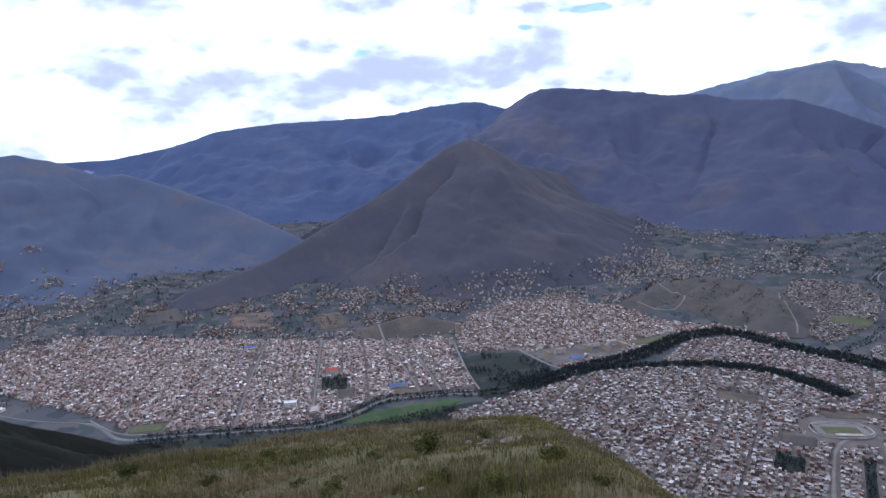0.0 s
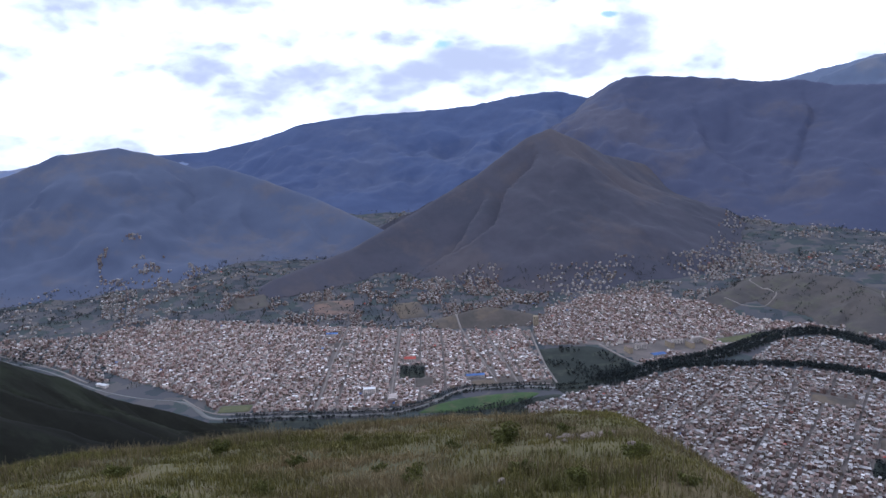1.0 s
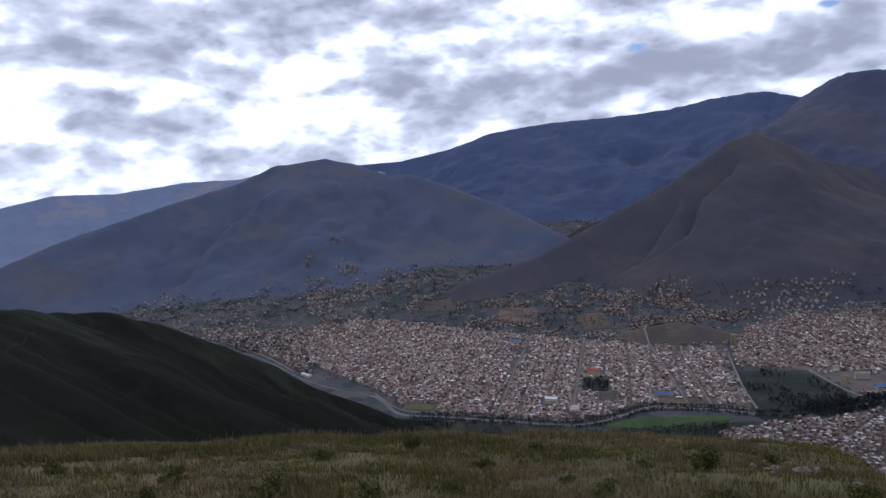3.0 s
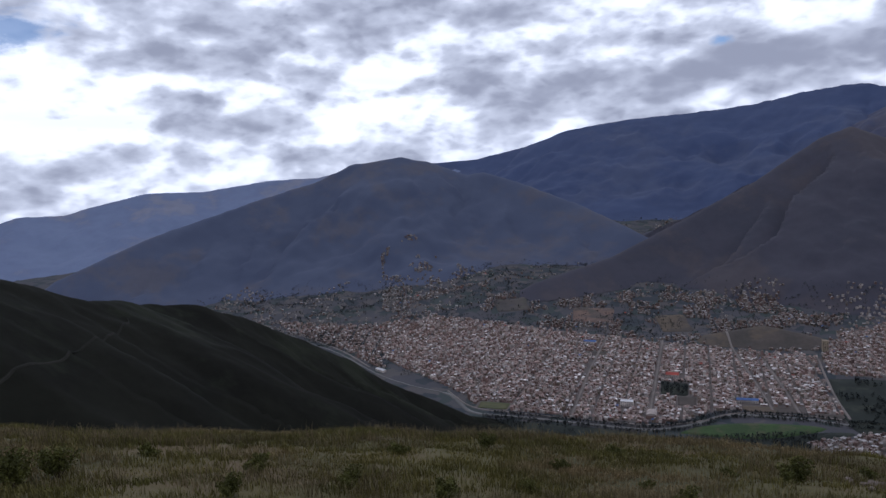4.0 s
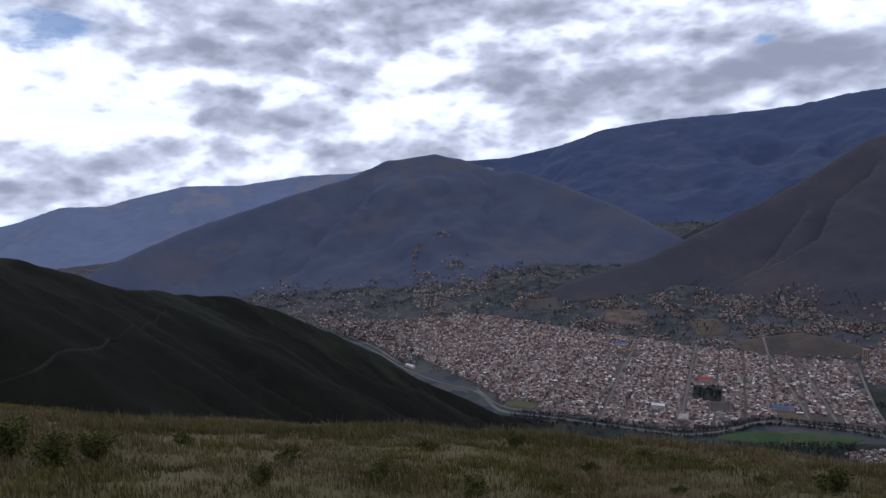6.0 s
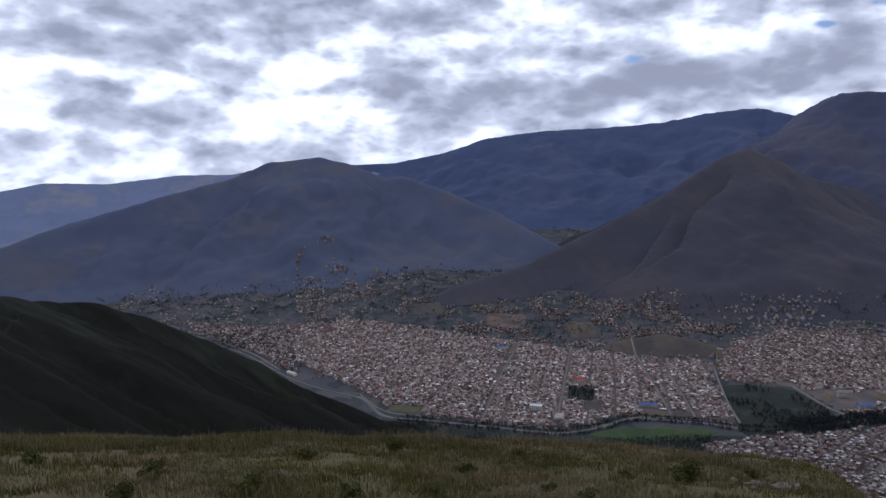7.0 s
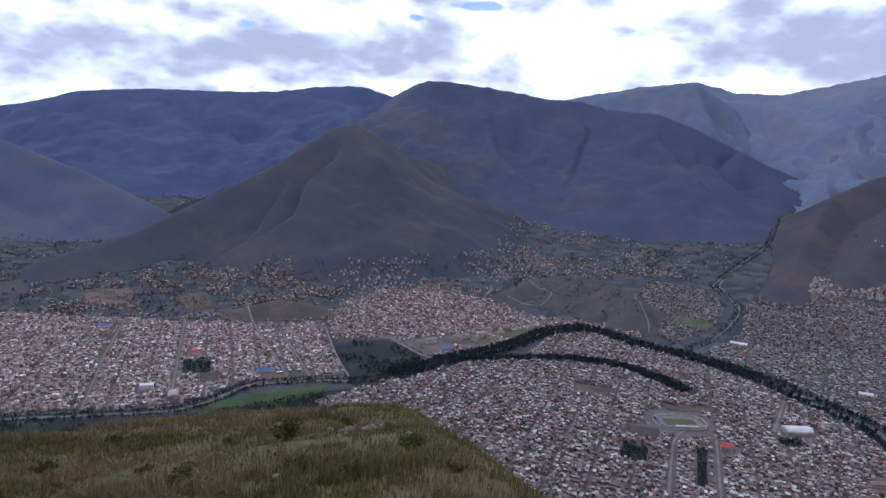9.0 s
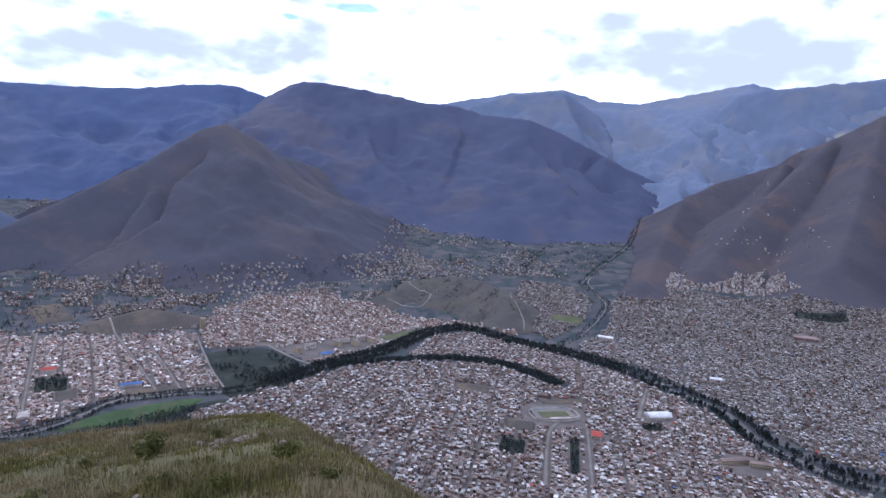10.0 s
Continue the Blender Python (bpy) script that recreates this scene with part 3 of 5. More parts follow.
def hill_z(x, y):
    """The grassy hilltop underfoot: tilts away ahead, rounds over, and drops off on one flank."""
    r = np.hypot(x, y)
    drop = 0.336 * (-0.242 * x + 0.970 * y)
    ahead = np.clip(0.5 + y / np.maximum(r, 0.1), 0, 1)
    brow = 60 - 43 * ahead
    over = np.clip(r - brow, 0, None)
    drop = drop * np.where(r > 60, 60 / np.maximum(r, 1), 1.0) + np.where(over < 14, 0.022 * over ** 2, 0.022 * 196 + 0.62 * (over - 14))
    side = np.clip(x - 1.4 - 0.02 * y, 0, None)
    drop = drop + np.where(side < 2, 0.3 * side ** 2, 1.2 + 1.2 * (side - 2)) * np.clip(1.2 - side / 400, 0, 1)
    bumps = 0.22 * fbm(x / 3.5, y / 3.5, 61, 4) + 0.06 * fbm(x / 0.7, y / 0.7, 65, 2)
    far = 8 * fbm(x / 70, y / 70, 66, 4) * np.clip((r - 30) / 60, 0, 1)
    return np.maximum(478.4 - drop + bumps + far, -8)


def build_hill():
    rings = np.concatenate([[0.0], np.arange(0.5, 26, 0.3), np.geomspace(26.5, 900, 70)])
    turn = np.linspace(0, 2 * math.pi, 421)[:-1]
    A, Rr = np.meshgrid(turn, rings)
    X, Y = Rr * np.sin(A), Rr * np.cos(A)
    n = len(turn)
    faces = [(k * n + i, (k + 1) * n + i, (k + 1) * n + (i + 1) % n, k * n + (i + 1) % n) for k in range(len(rings) - 1) for i in range(n)]
    me = mesh_of("near_hill", np.stack([X.ravel(), Y.ravel(), hill_z(X, Y).ravel()], -1), faces, [MAT["near_soil"]], smooth=True)
    tagged(new("near_hill", me), "grassy olive-green hilltop above the town", "hill", kind="structure")


build_hill()

# ---- river, roads and open ground ----
RIVER = smooth_line([(-1545, 1518), (-1332, 1484), (-1140, 1411), (-911, 1281), (-787, 1232), (-673, 1207), (-586, 1134), (-493, 1140), (-378, 1150), (-250, 1164),
                     (-180, 1220), (-132, 1282), (-10, 1306), (61, 1301), (149, 1332), (280, 1427), (433, 1515), (596, 1658), (724, 1689), (785, 1562),
                     (884, 1438), (953, 1293), (981, 1145), (1004, 1018), (965, 879), (972, 789), (990, 728), (1044, 673)])
TRIBUTARY = smooth_line([(887, 1485), (1145, 1689), (1264, 1844), (1281, 1994), (1345, 2081), (1735, 2403), (2056, 2775), (2500, 3250)])
BELT = smooth_line([(280, 1427), (412, 1440), (549, 1437), (637, 1406), (705, 1333), (743, 1219)])
PARK = [(26, 1560), (161, 1576), (234, 1407), (148, 1324), (63, 1274)]
GREEN = [(-204, 1166), (-176, 1207), (-102, 1252), (10, 1278), (15, 1256), (-63, 1192), (-138, 1172)]
STADIUM = (648, 1072)

tagged(part("river", ribbon("river", RIVER, np.where(RIVER[:, 0] < -690, 4.0, np.where((RIVER[:, 0] > 900) & (RIVER[:, 1] < 1140), 19.0, 11.0)), 0.5, MAT["water"])), "shallow grey-brown river through the town", "river", kind="structure")
tagged(part("tributary", ribbon("tributary", TRIBUTARY, 4, 0.5, MAT["water"])), "narrow side river lined with trees", "river", kind="structure")
tagged(part("green_meadow", plot("green_meadow", GREEN, 0.7, MAT["meadow"])), "bright green meadow beside the river", "meadow", kind="structure")
tagged(part("planted_park", plot("planted_park", PARK, 0.7, MAT["park"])), "dark green planted park block", "park", kind="structure")

# ---- the town ----
DISTRICTS = [
    # outline, turn of the street grid, block length and depth, share of lots built, roof mix
    ([(-588, 1155), (-420, 1168), (-242, 1190), (-150, 1280), (-60, 1320), (58, 1325), (20, 1570), (7, 1722), (-112, 1727), (-233, 1740), (-481, 1775), (-772, 1815), (-1044, 1775),
      (-1158, 1684), (-972, 1396), (-862, 1335), (-717, 1261), (-680, 1220)], 8.3, 48, 17, 0.96, "old"),
    ([(30, 1590), (165, 1590), (250, 1430), (420, 1525), (580, 1670), (700, 1712), (840, 1600), (840, 1660), (760, 1740), (620, 1790), (520, 1950), (366, 2068), (187, 2048), (43, 1942), (15, 1740)], 20, 46, 17, 0.92, "old"),
    ([(-8, 1192), (75, 1262), (165, 1318), (303, 1405), (450, 1425), (640, 1385), (690, 1330), (730, 1210), (770, 1215), (730, 1345), (660, 1425), (480, 1475), (590, 1620), (706, 1650), (755, 1560),
      (850, 1420), (920, 1275), (950, 1130), (972, 1018), (930, 880), (935, 770), (960, 690), (1000, 620), (760, 480), (520, 600), (330, 740), (190, 900), (60, 1060)], -30, 54, 18.5, 0.98, "mixed"),
    ([(1005, 1310), (930, 1440), (960, 1500), (1150, 1640), (1290, 1840), (1420, 1900), (1560, 1850), (1720, 1700), (1850, 1640), (2000, 1540), (2050, 1300), (2000, 1000), (1500, 750), (1090, 690), (1020, 800),
      (1030, 1000), (1025, 1150)], -38, 52, 18, 0.96, "grey"),
    ([(900, 1560), (1100, 1690), (1225, 1850), (1240, 2000), (1080, 2080), (990, 1960), (960, 1800), (905, 1680)], -35, 44, 17, 0.93, "grey"),
    ([(-1250, 1440), (-900, 1310), (-1000, 1420), (-1060, 1700), (-1250, 1640), (-1500, 1580)], 25, 40, 18, 0.8, "old"),
    ([(1450, 1880), (1600, 1840), (1750, 1720), (1900, 1640), (2080, 1560), (2140, 1680), (1950, 1830), (1760, 1960), (1600, 2010)], -42, 64, 15, 0.75, "grey"),
    ([(-1048, 1785), (-1140, 2007), (-917, 2232), (-595, 2260), (-178, 2290), (105, 2160), (40, 1950), (5, 1735), (-484, 1785), (-772, 1825)], 14, 36, 17, 0.9, "mixed"),
    ([(-1170, 1700), (-1230, 1786), (-1500, 2195), (-1500, 2400), (-1140, 2250), (-1140, 2007), (-1044, 1790)], 30, 32, 18, 0.7, "grey"),
    ([(520, 1960), (380, 2075), (364, 2272), (480, 2500), (820, 2420), (1183, 2260), (1060, 2130), (810, 2125), (674, 1960)], -12, 34, 17, 0.75, "grey"),
]
OPEN_PLOTS = [  # centre, half sizes, turn, surface, words
    ((-250, 1395), (26, 38), 8, "park", "dark green town square with trees"), ((-66, 1335), (48, 14), 12, "bare", "bare brown lot beside the river road"),
    ((-470, 1600), (22, 14), 8, "bare", "bare orange-brown lot among houses"), ((-580, 1945), (58, 60), 14, "clay", "raw orange clay lot on a rise"), ((-345, 1930), (40, 70), 20, "bare", "bare field below the mountain"), ((-850, 1960), (50, 55), 30, "bluff", "rough brown pasture at the town's edge"), ((-215, 1330), (16, 26), 8, "bare", "bare schoolyard among houses"), ((520, 1648), (80, 17), 25, "pitch", "long pale playing field"),
    ((1050, 1715), (44, 26), -30, "pitch", "green sports field among houses"), ((505, 960), (20, 30), -30, "park", "small wooded town square"),
    ((590, 900), (7, 60), -30, "park", "tree-lined avenue strip"), ((800, 975), (18, 14), -30, "park", "small clump of garden trees"),
    ((545, 1235), (34, 22), -30, "bare", "bare earth lot among houses"), ((1800, 1490), (70, 30), -38, "park", "dark wooded plot among houses"),
    ((-560, 1180), (30, 17), 8, "pitch", "rough grass plot at the river bend"), ((30, 1330), (20, 12), 8, "bare", "bare earth lot near the bridge"),
    ((700, 1130), (46, 12), -10, "bare", "dirt yard behind the stadium"), ((560, 1040), (26, 22), -30, "bare", "dirt forecourt beside the stadium"),
]
ROADS = [
    ([(-690, 1228), (-596, 1158), (-500, 1158), (-380, 1170), (-250, 1188), (-170, 1240), (-120, 1296), (-10, 1322), (50, 1322)], 4, "pale dirt road along the river bank"),
    ([(58, 1328), (40, 1430), (24, 1560), (10, 1700)], 5, "pale street beside the dark park"),
    ([(496, 827), (591, 991), (640, 1040)], 7, "grey tree-lined town avenue"),
    ([(568, 811), (676, 999)], 5, "grey straight town street"), ([(807, 1027), (928, 1163)], 8, "grey street to the bridge"),
    ([(-265, 1224), (-305, 1500), (-345, 1771)], 5, "pale straight town street"), ([(-65, 1334), (-130, 1580), (-196, 1819)], 5, "pale straight town street"),
    ([(-20, 1330), (-60, 1500), (-100, 1660)], 5, "pale straight town street"), ([(-400, 1185), (-450, 1480), (-490, 1780)], 5, "pale straight town street"),
    ([(420, 1590), (520, 1620), (610, 1690), (720, 1720)], 8, "pale road along the tree belt"), ([(170, 1600), (220, 1480), (262, 1432)], 8, "pale curving road beside the park"),
    ([(870, 1640), (905, 1720), (930, 1850), (980, 1960)], 4, "pale track down the bluff"), ([(560, 1960), (640, 1900), (700, 1960), (660, 2060), (720, 2150)], 4, "pale winding road up to the fields"),
    ([(1250, 1800), (1290, 1950), (1330, 2050), (1500, 2200)], 5, "pale valley road beside the side river"),
    ([(-1545, 1540), (-1330, 1505), (-1140, 1432), (-960, 1320)], 4, "pale road along the lower river"),
]
SPECIAL = [(-267, 1470, 24), (-511, 1682, 22), (-110, 1362, 24), (845, 1017, 34), (-316, 1268, 22), (671, 963, 26), (861, 810, 42), (24, 1772, 16),
           (254, 1541, 62), (-261, 1227, 20), (648, 1072, 64), (1620, 1377, 44), (-912, 1300, 20), (355, 1585, 60)]
rng = np.random.default_rng(7)
ROOFS = ["tile", "zinc", "slab", "white", "blue", "red"]
WALLS = ["brick", "plaster", "adobe"]
# old: mostly tile and slab; fewer white and zinc roofs imitate cloud shade
MIX = dict(old=[0.44, 0.16, 0.370, 0.026, 0.002, 0.002], mixed=[0.33, 0.29, 0.284, 0.090, 0.003, 0.003], grey=[0.11, 0.42, 0.294, 0.170, 0.004, 0.002])
HOUSE_SLOTS = [MAT[k] for k in ROOFS + WALLS]


def lots():
    """Every house lot of the town: x, y, turn, frontage, depth, storeys, roof, wall."""
    rows = []
    for number, (poly, turn, length, depth, share, mix) in enumerate(DISTRICTS):
        px, py = np.array(poly).T
        c, s = math.cos(radians(turn)), math.sin(radians(turn))
        cx, cy = px.mean(), py.mean()
        reach = max(np.hypot(px - cx, py - cy)) + 60
        us, vs = np.meshgrid(np.arange(-reach, reach, length + 5.0), np.arange(-reach, reach, depth + 4.2), indexing="ij")
        us, vs = us.ravel(), vs.ravel()
        bx, by = cx + (us + length / 2) * c - (vs + depth / 2) * s, cy + (us + length / 2) * s + (vs + depth / 2) * c
        near = inside(bx, by, poly) | (to_line(bx, by, np.array([*poly, poly[0]], dtype=float)) < 45)
        us, vs = us[near], vs[near]
        walls = np.cumsum([0.24, 0.62, 0.14] if mix == "grey" else [0.42, 0.36, 0.22])
        roofs, floors = np.cumsum(MIX[mix]), np.cumsum([0.40, 0.44, 0.14, 0.02])
        for u0, v0, shift in zip(us, vs, 16 * value_noise(us / 300 + 3, vs / 300, 5)):
            tall = rng.uniform(0.7, 1.15)
            for row in (0, 1):
                u = u0
                while u < u0 + length - 3:
                    chance = rng.random(8)
                    w = 3.2 + 3.0 * chance[0]
                    d = depth / 2 * (0.55 + 0.45 * chance[1])
                    v = v0 + shift + (d / 2 if row == 0 else depth - d / 2)
                    if chance[2] < share:
                        uu = u + w / 2
                        rows.append((cx + uu * c - v * s, cy + uu * s + v * c, turn + 4 * (chance[3] - 0.5) + (180 if row else 0), w * (0.86 + 0.14 * chance[4]), d,
                                     (1 + min(3, np.searchsorted(floors, chance[5]))) * tall, min(5, np.searchsorted(roofs, chance[6])), min(2, np.searchsorted(walls, chance[7])), number))
                    u += w
    a = np.array(rows)
    ok = np.zeros(len(a), dtype=bool)
    for k, (poly, *_) in enumerate(DISTRICTS):
        mine = a[:, 8] == k
        edge = to_line(a[:, 0], a[:, 1], np.array([*poly, poly[0]], dtype=float))
        ragged = 12 + 70 * fbm(a[:, 0] / 85, a[:, 1] / 85, 95, 3) if k in (0, 1, 5) else np.zeros(len(a))
        if k > 6:  # loose quarters between fields and hedges
            mine &= fbm(a[:, 0] / 75, a[:, 1] / 75, 97, 4) > np.clip(0.02 + (np.hypot(a[:, 0], a[:, 1]) - 1950) / 2600, -0.1, 0.2) + rng.normal(0, 0.06, len(a))
        far_side = a[:, 1] > 1400 + 0.3 * np.abs(a[:, 0])
        ok |= mine & inside(a[:, 0], a[:, 1], poly) & ((edge > ragged) | ~far_side | (rng.random(len(a)) < 0.25))
    x, y = a[:, 0], a[:, 1]
    ok &= to_line(x, y, RIVER) > 24 + 9 * (x > 150)
    ok &= to_line(x, y, TRIBUTARY) > 17
    ok &= to_line(x, y, BELT) > 22
    ok &= ~inside(x, y, PARK) & ~inside(x, y, GREEN)
    for (ox, oy), (hw, hd), turn, *_ in OPEN_PLOTS:
        c, s = math.cos(radians(turn)), math.sin(radians(turn))
        u, v = (x - ox) * c + (y - oy) * s, -(x - ox) * s + (y - oy) * c
        ok &= ~((np.abs(u) < hw + 5) & (np.abs(v) < hd + 6))
    for ox, oy, r in SPECIAL:
        ok &= np.hypot(x - ox, y - oy) > r
    ok &= ~((crest_height(x, y, *MOUNTAINS["bare_mound"])[1] > 0.12) | (crest_height(x, y, *MOUNTAINS["river_bluff"])[1] > 0.22))
    ok &= ~((crest_height(x, y, *MOUNTAINS["pointed_mountain"])[1] > 0.05)) & (crest_height(x, y, *MOUNTAINS["terraced_hill"])[1] < np.where(a[:, 8] == 6, 0.42, 0.30))
    for points, wide, _ in ROADS:
        ok &= to_line(x, y, np.array(points, dtype=float)) > wide / 2 + 3.0
    return a[ok]


def farmsteads():
    """Loose houses over the farmland and the lower slopes."""
    rows = []
    zones = [  # outline, number, lean to clusters
        ([(-1800, 1500), (-1040, 1480), (-1040, 1800), (-880, 2080), (-640, 2420), (-900, 2500), (-1500, 2300), (-2000, 1900)], 620),
        ([(-620, 2140), (-300, 2030), (0, 2000), (60, 1890), (300, 2180), (120, 2300), (-250, 2230), (-500, 2240)], 300),
        ([(120, 2060), (480, 2050), (700, 2150), (1000, 2150), (1250, 2100), (1300, 2500), (1200, 3000), (700, 2900), (350, 2450)], 1500),
        ([(1290, 2000), (1500, 2250), (1900, 2700), (2300, 3100), (2150, 3150), (1700, 2700), (1250, 2250)], 300),
        ([(1650, 2000), (1850, 1850), (2100, 1700), (2300, 1900), (2300, 2300), (2000, 2300)], 60),
        ([(-420, 2900), (-150, 3200), (-250, 3700), (-600, 3700), (-650, 3100)], 170),
        ([(2000, 2350), (2500, 1900), (2800, 2100), (2500, 2700)], 22),
    ]
    for poly, count in zones:
        px, py = np.array(poly).T
        x, y = rng.uniform(px.min(), px.max(), count * 8), rng.uniform(py.min(), py.max(), count * 8)
        keep = inside(x, y, poly) & (fbm(x / 130, y / 130, 91, 3) > rng.uniform(-0.2, 0.3, len(x)))
        keep &= (to_line(x, y, TRIBUTARY) > 16) & (crest_height(x, y, *MOUNTAINS["pointed_mountain"])[1] < 0.12) & (crest_height(x, y, *MOUNTAINS["valley_side_mountain"])[1] < 0.07)
        for a, b in list(zip(x[keep], y[keep]))[:count]:
            rows.append((a, b, rng.uniform(0, 180), rng.uniform(3.8, 7.5), rng.uniform(3.5, 6), rng.choice([0.9, 1.5, 2.0]), rng.choice(6, p=[0.10, 0.40, 0.12, 0.36, 0.01, 0.01]), rng.choice(3, p=[0.12, 0.76, 0.12]), 9))
    return np.array(rows)


def house_shape(w, d, storeys, roof, wall, seed):
    """Vertices and faces (with slot) of one house round its own foot: walls, and a gabled or flat roof with a rim."""
    r = np.random.default_rng(seed)
    h = 2.5 * storeys
    x, y = w / 2, d / 2
    v = [(-x, -y, -6), (x, -y, -6), (x, y, -6), (-x, y, -6), (-x, -y, h), (x, -y, h), (x, y, h), (-x, y, h)]
    f = [((0, 1, 5, 4), 6 + wall), ((1, 2, 6, 5), 6 + wall), ((2, 3, 7, 6), 6 + wall), ((3, 0, 4, 7), 6 + wall)]
    kind = "gable" if roof in (0,) or (roof in (1, 4, 5) and r.random() < 0.6) else ("shed" if roof == 1 else "flat")
    o = 0.45
    if kind == "gable":
        rise = w * r.uniform(0.16, 0.27)
        if r.random() < 0.5:
            v += [(0, -y, h + rise), (0, y, h + rise)]
            f += [((4, 5, 8), 6 + wall), ((6, 7, 9), 6 + wall)]
            k = len(v)
            v += [(-x - o, -y - o, h - 0.2), (-x - o, y + o, h - 0.2), (0, y + o, h + rise + 0.2), (0, -y - o, h + rise + 0.2), (x + o, -y - o, h - 0.2), (x + o, y + o, h - 0.2)]
            f += [((k + 3, k + 2, k + 1, k), roof), ((k + 4, k + 5, k + 2, k + 3), roof)]
        else:
            rise *= d / w
            v += [(-x, 0, h + rise), (x, 0, h + rise)]
            f += [((7, 4, 8), 6 + wall), ((5, 6, 9), 6 + wall)]
            k = len(v)
            v += [(-x - o, -y - o, h - 0.2), (x + o, -y - o, h - 0.2), (x + o, 0, h + rise + 0.2), (-x - o, 0, h + rise + 0.2), (-x - o, y + o, h - 0.2), (x + o, y + o, h - 0.2)]
            f += [((k, k + 1, k + 2, k + 3), roof), ((k + 3, k + 2, k + 5, k + 4), roof)]
    elif kind == "shed":
        up = w * 0.12
        k = len(v)
        v += [(-x - o, -y - o, h + 0.1), (x + o, -y - o, h + 0.1), (x + o, y + o, h + up), (-x - o, y + o, h + up)]
        f += [((k, k + 1, k + 2, k + 3), roof), ((4, 5, k + 1, k), roof), ((6, 7, k + 3, k + 2), 6 + wall), ((5, 6, k + 2, k + 1), 6 + wall), ((7, 4, k, k + 3), 6 + wall)]
    else:
        k = len(v)
        i, low = 0.3, h - 0.7
        v += [(-x + i, -y + i, h), (x - i, -y + i, h), (x - i, y - i, h), (-x + i, y - i, h), (-x + i, -y + i, low), (x - i, -y + i, low), (x - i, y - i, low), (-x + i, y - i, low)]
        for a in range(4):
            b = (a + 1) % 4
            f += [((4 + a, 4 + b, k + b, k + a), 6 + wall), ((k + a, k + b, k + 4 + b, k + 4 + a), 6 + wall)]
        f += [((k + 4, k + 5, k + 6, k + 7), roof)]
        if r.random() < 0.55:  # stair head or half-built upper room
            a, b = r.uniform(0.2, 0.45) * w, r.uniform(0.2, 0.5) * d
            ox, oy, up = r.uniform(-1, 1) * (x - a / 2 - 0.4), r.uniform(-1, 1) * (y - b / 2 - 0.4), r.uniform(2.0, 3.2)
            k = len(v)
            v += [(ox + sx * a / 2, oy + sy * b / 2, zz) for zz in (low - 0.1, low + up) for sx, sy in ((-1, -1), (1, -1), (1, 1), (-1, 1))]
            top = int(r.choice([1, 2, 1, 3]))
            f += [((k, k + 1, k + 5, k + 4), 6), ((k + 1, k + 2, k + 6, k + 5), 6), ((k + 2, k + 3, k + 7, k + 6), 6), ((k + 3, k, k + 4, k + 7), 6), ((k + 4, k + 5, k + 6, k + 7), top)]
    return v, f


def joined_houses(name, table, z, label):
    verts, faces, slots = [], [], []
    for k, (row, zz) in enumerate(zip(table, z)):
        x, y, turn, w, d, storeys, roof, wall, _ = row
        v, f = house_shape(w, d, storeys, int(roof), int(wall), k)
        c, s, n = math.cos(radians(turn)), math.sin(radians(turn)), len(verts)
        verts += [(x + a * c - b * s, y + a * s + b * c, zz + h) for a, b, h in v]
        faces += [tuple(i + n for i in q) for q, _ in f]
        slots += [m for _, m in f]
    me = mesh_of(name, verts, faces, HOUSE_SLOTS, slots)
    tagged(new(name, me), label, "houses", kind="stuff")


def box(bm, x0, x1, y0, y1, z0, z1, bevel=0.0):
    made = bmesh.ops.create_cube(bm, size=1.0, matrix=Matrix.Translation(((x0 + x1) / 2, (y0 + y1) / 2, (z0 + z1) / 2)) @ Matrix.Diagonal((x1 - x0, y1 - y0, z1 - z0, 1)))
    if bevel:
        edges = {e for v in made["verts"] for e in v.link_edges}
        bmesh.ops.bevel(bm, geom=list(edges), offset=bevel, segments=1, affect="EDGES")


def box_mesh(name, mat, *boxes, bevel=0.0):
    bm = bmesh.new()
    for b in boxes:
        box(bm, *b, bevel=bevel)
    return bm_mesh(name, bm, mat)


WORDS_ROOF = dict(tile="clay-tiled roof", zinc="grey sheet-metal roof", slab="flat concrete roof", white="white-painted roof", blue="blue sheet roof", red="red sheet roof")
WORDS_WALL = dict(brick="bare brick", plaster="pale plastered", adobe="brown adobe")


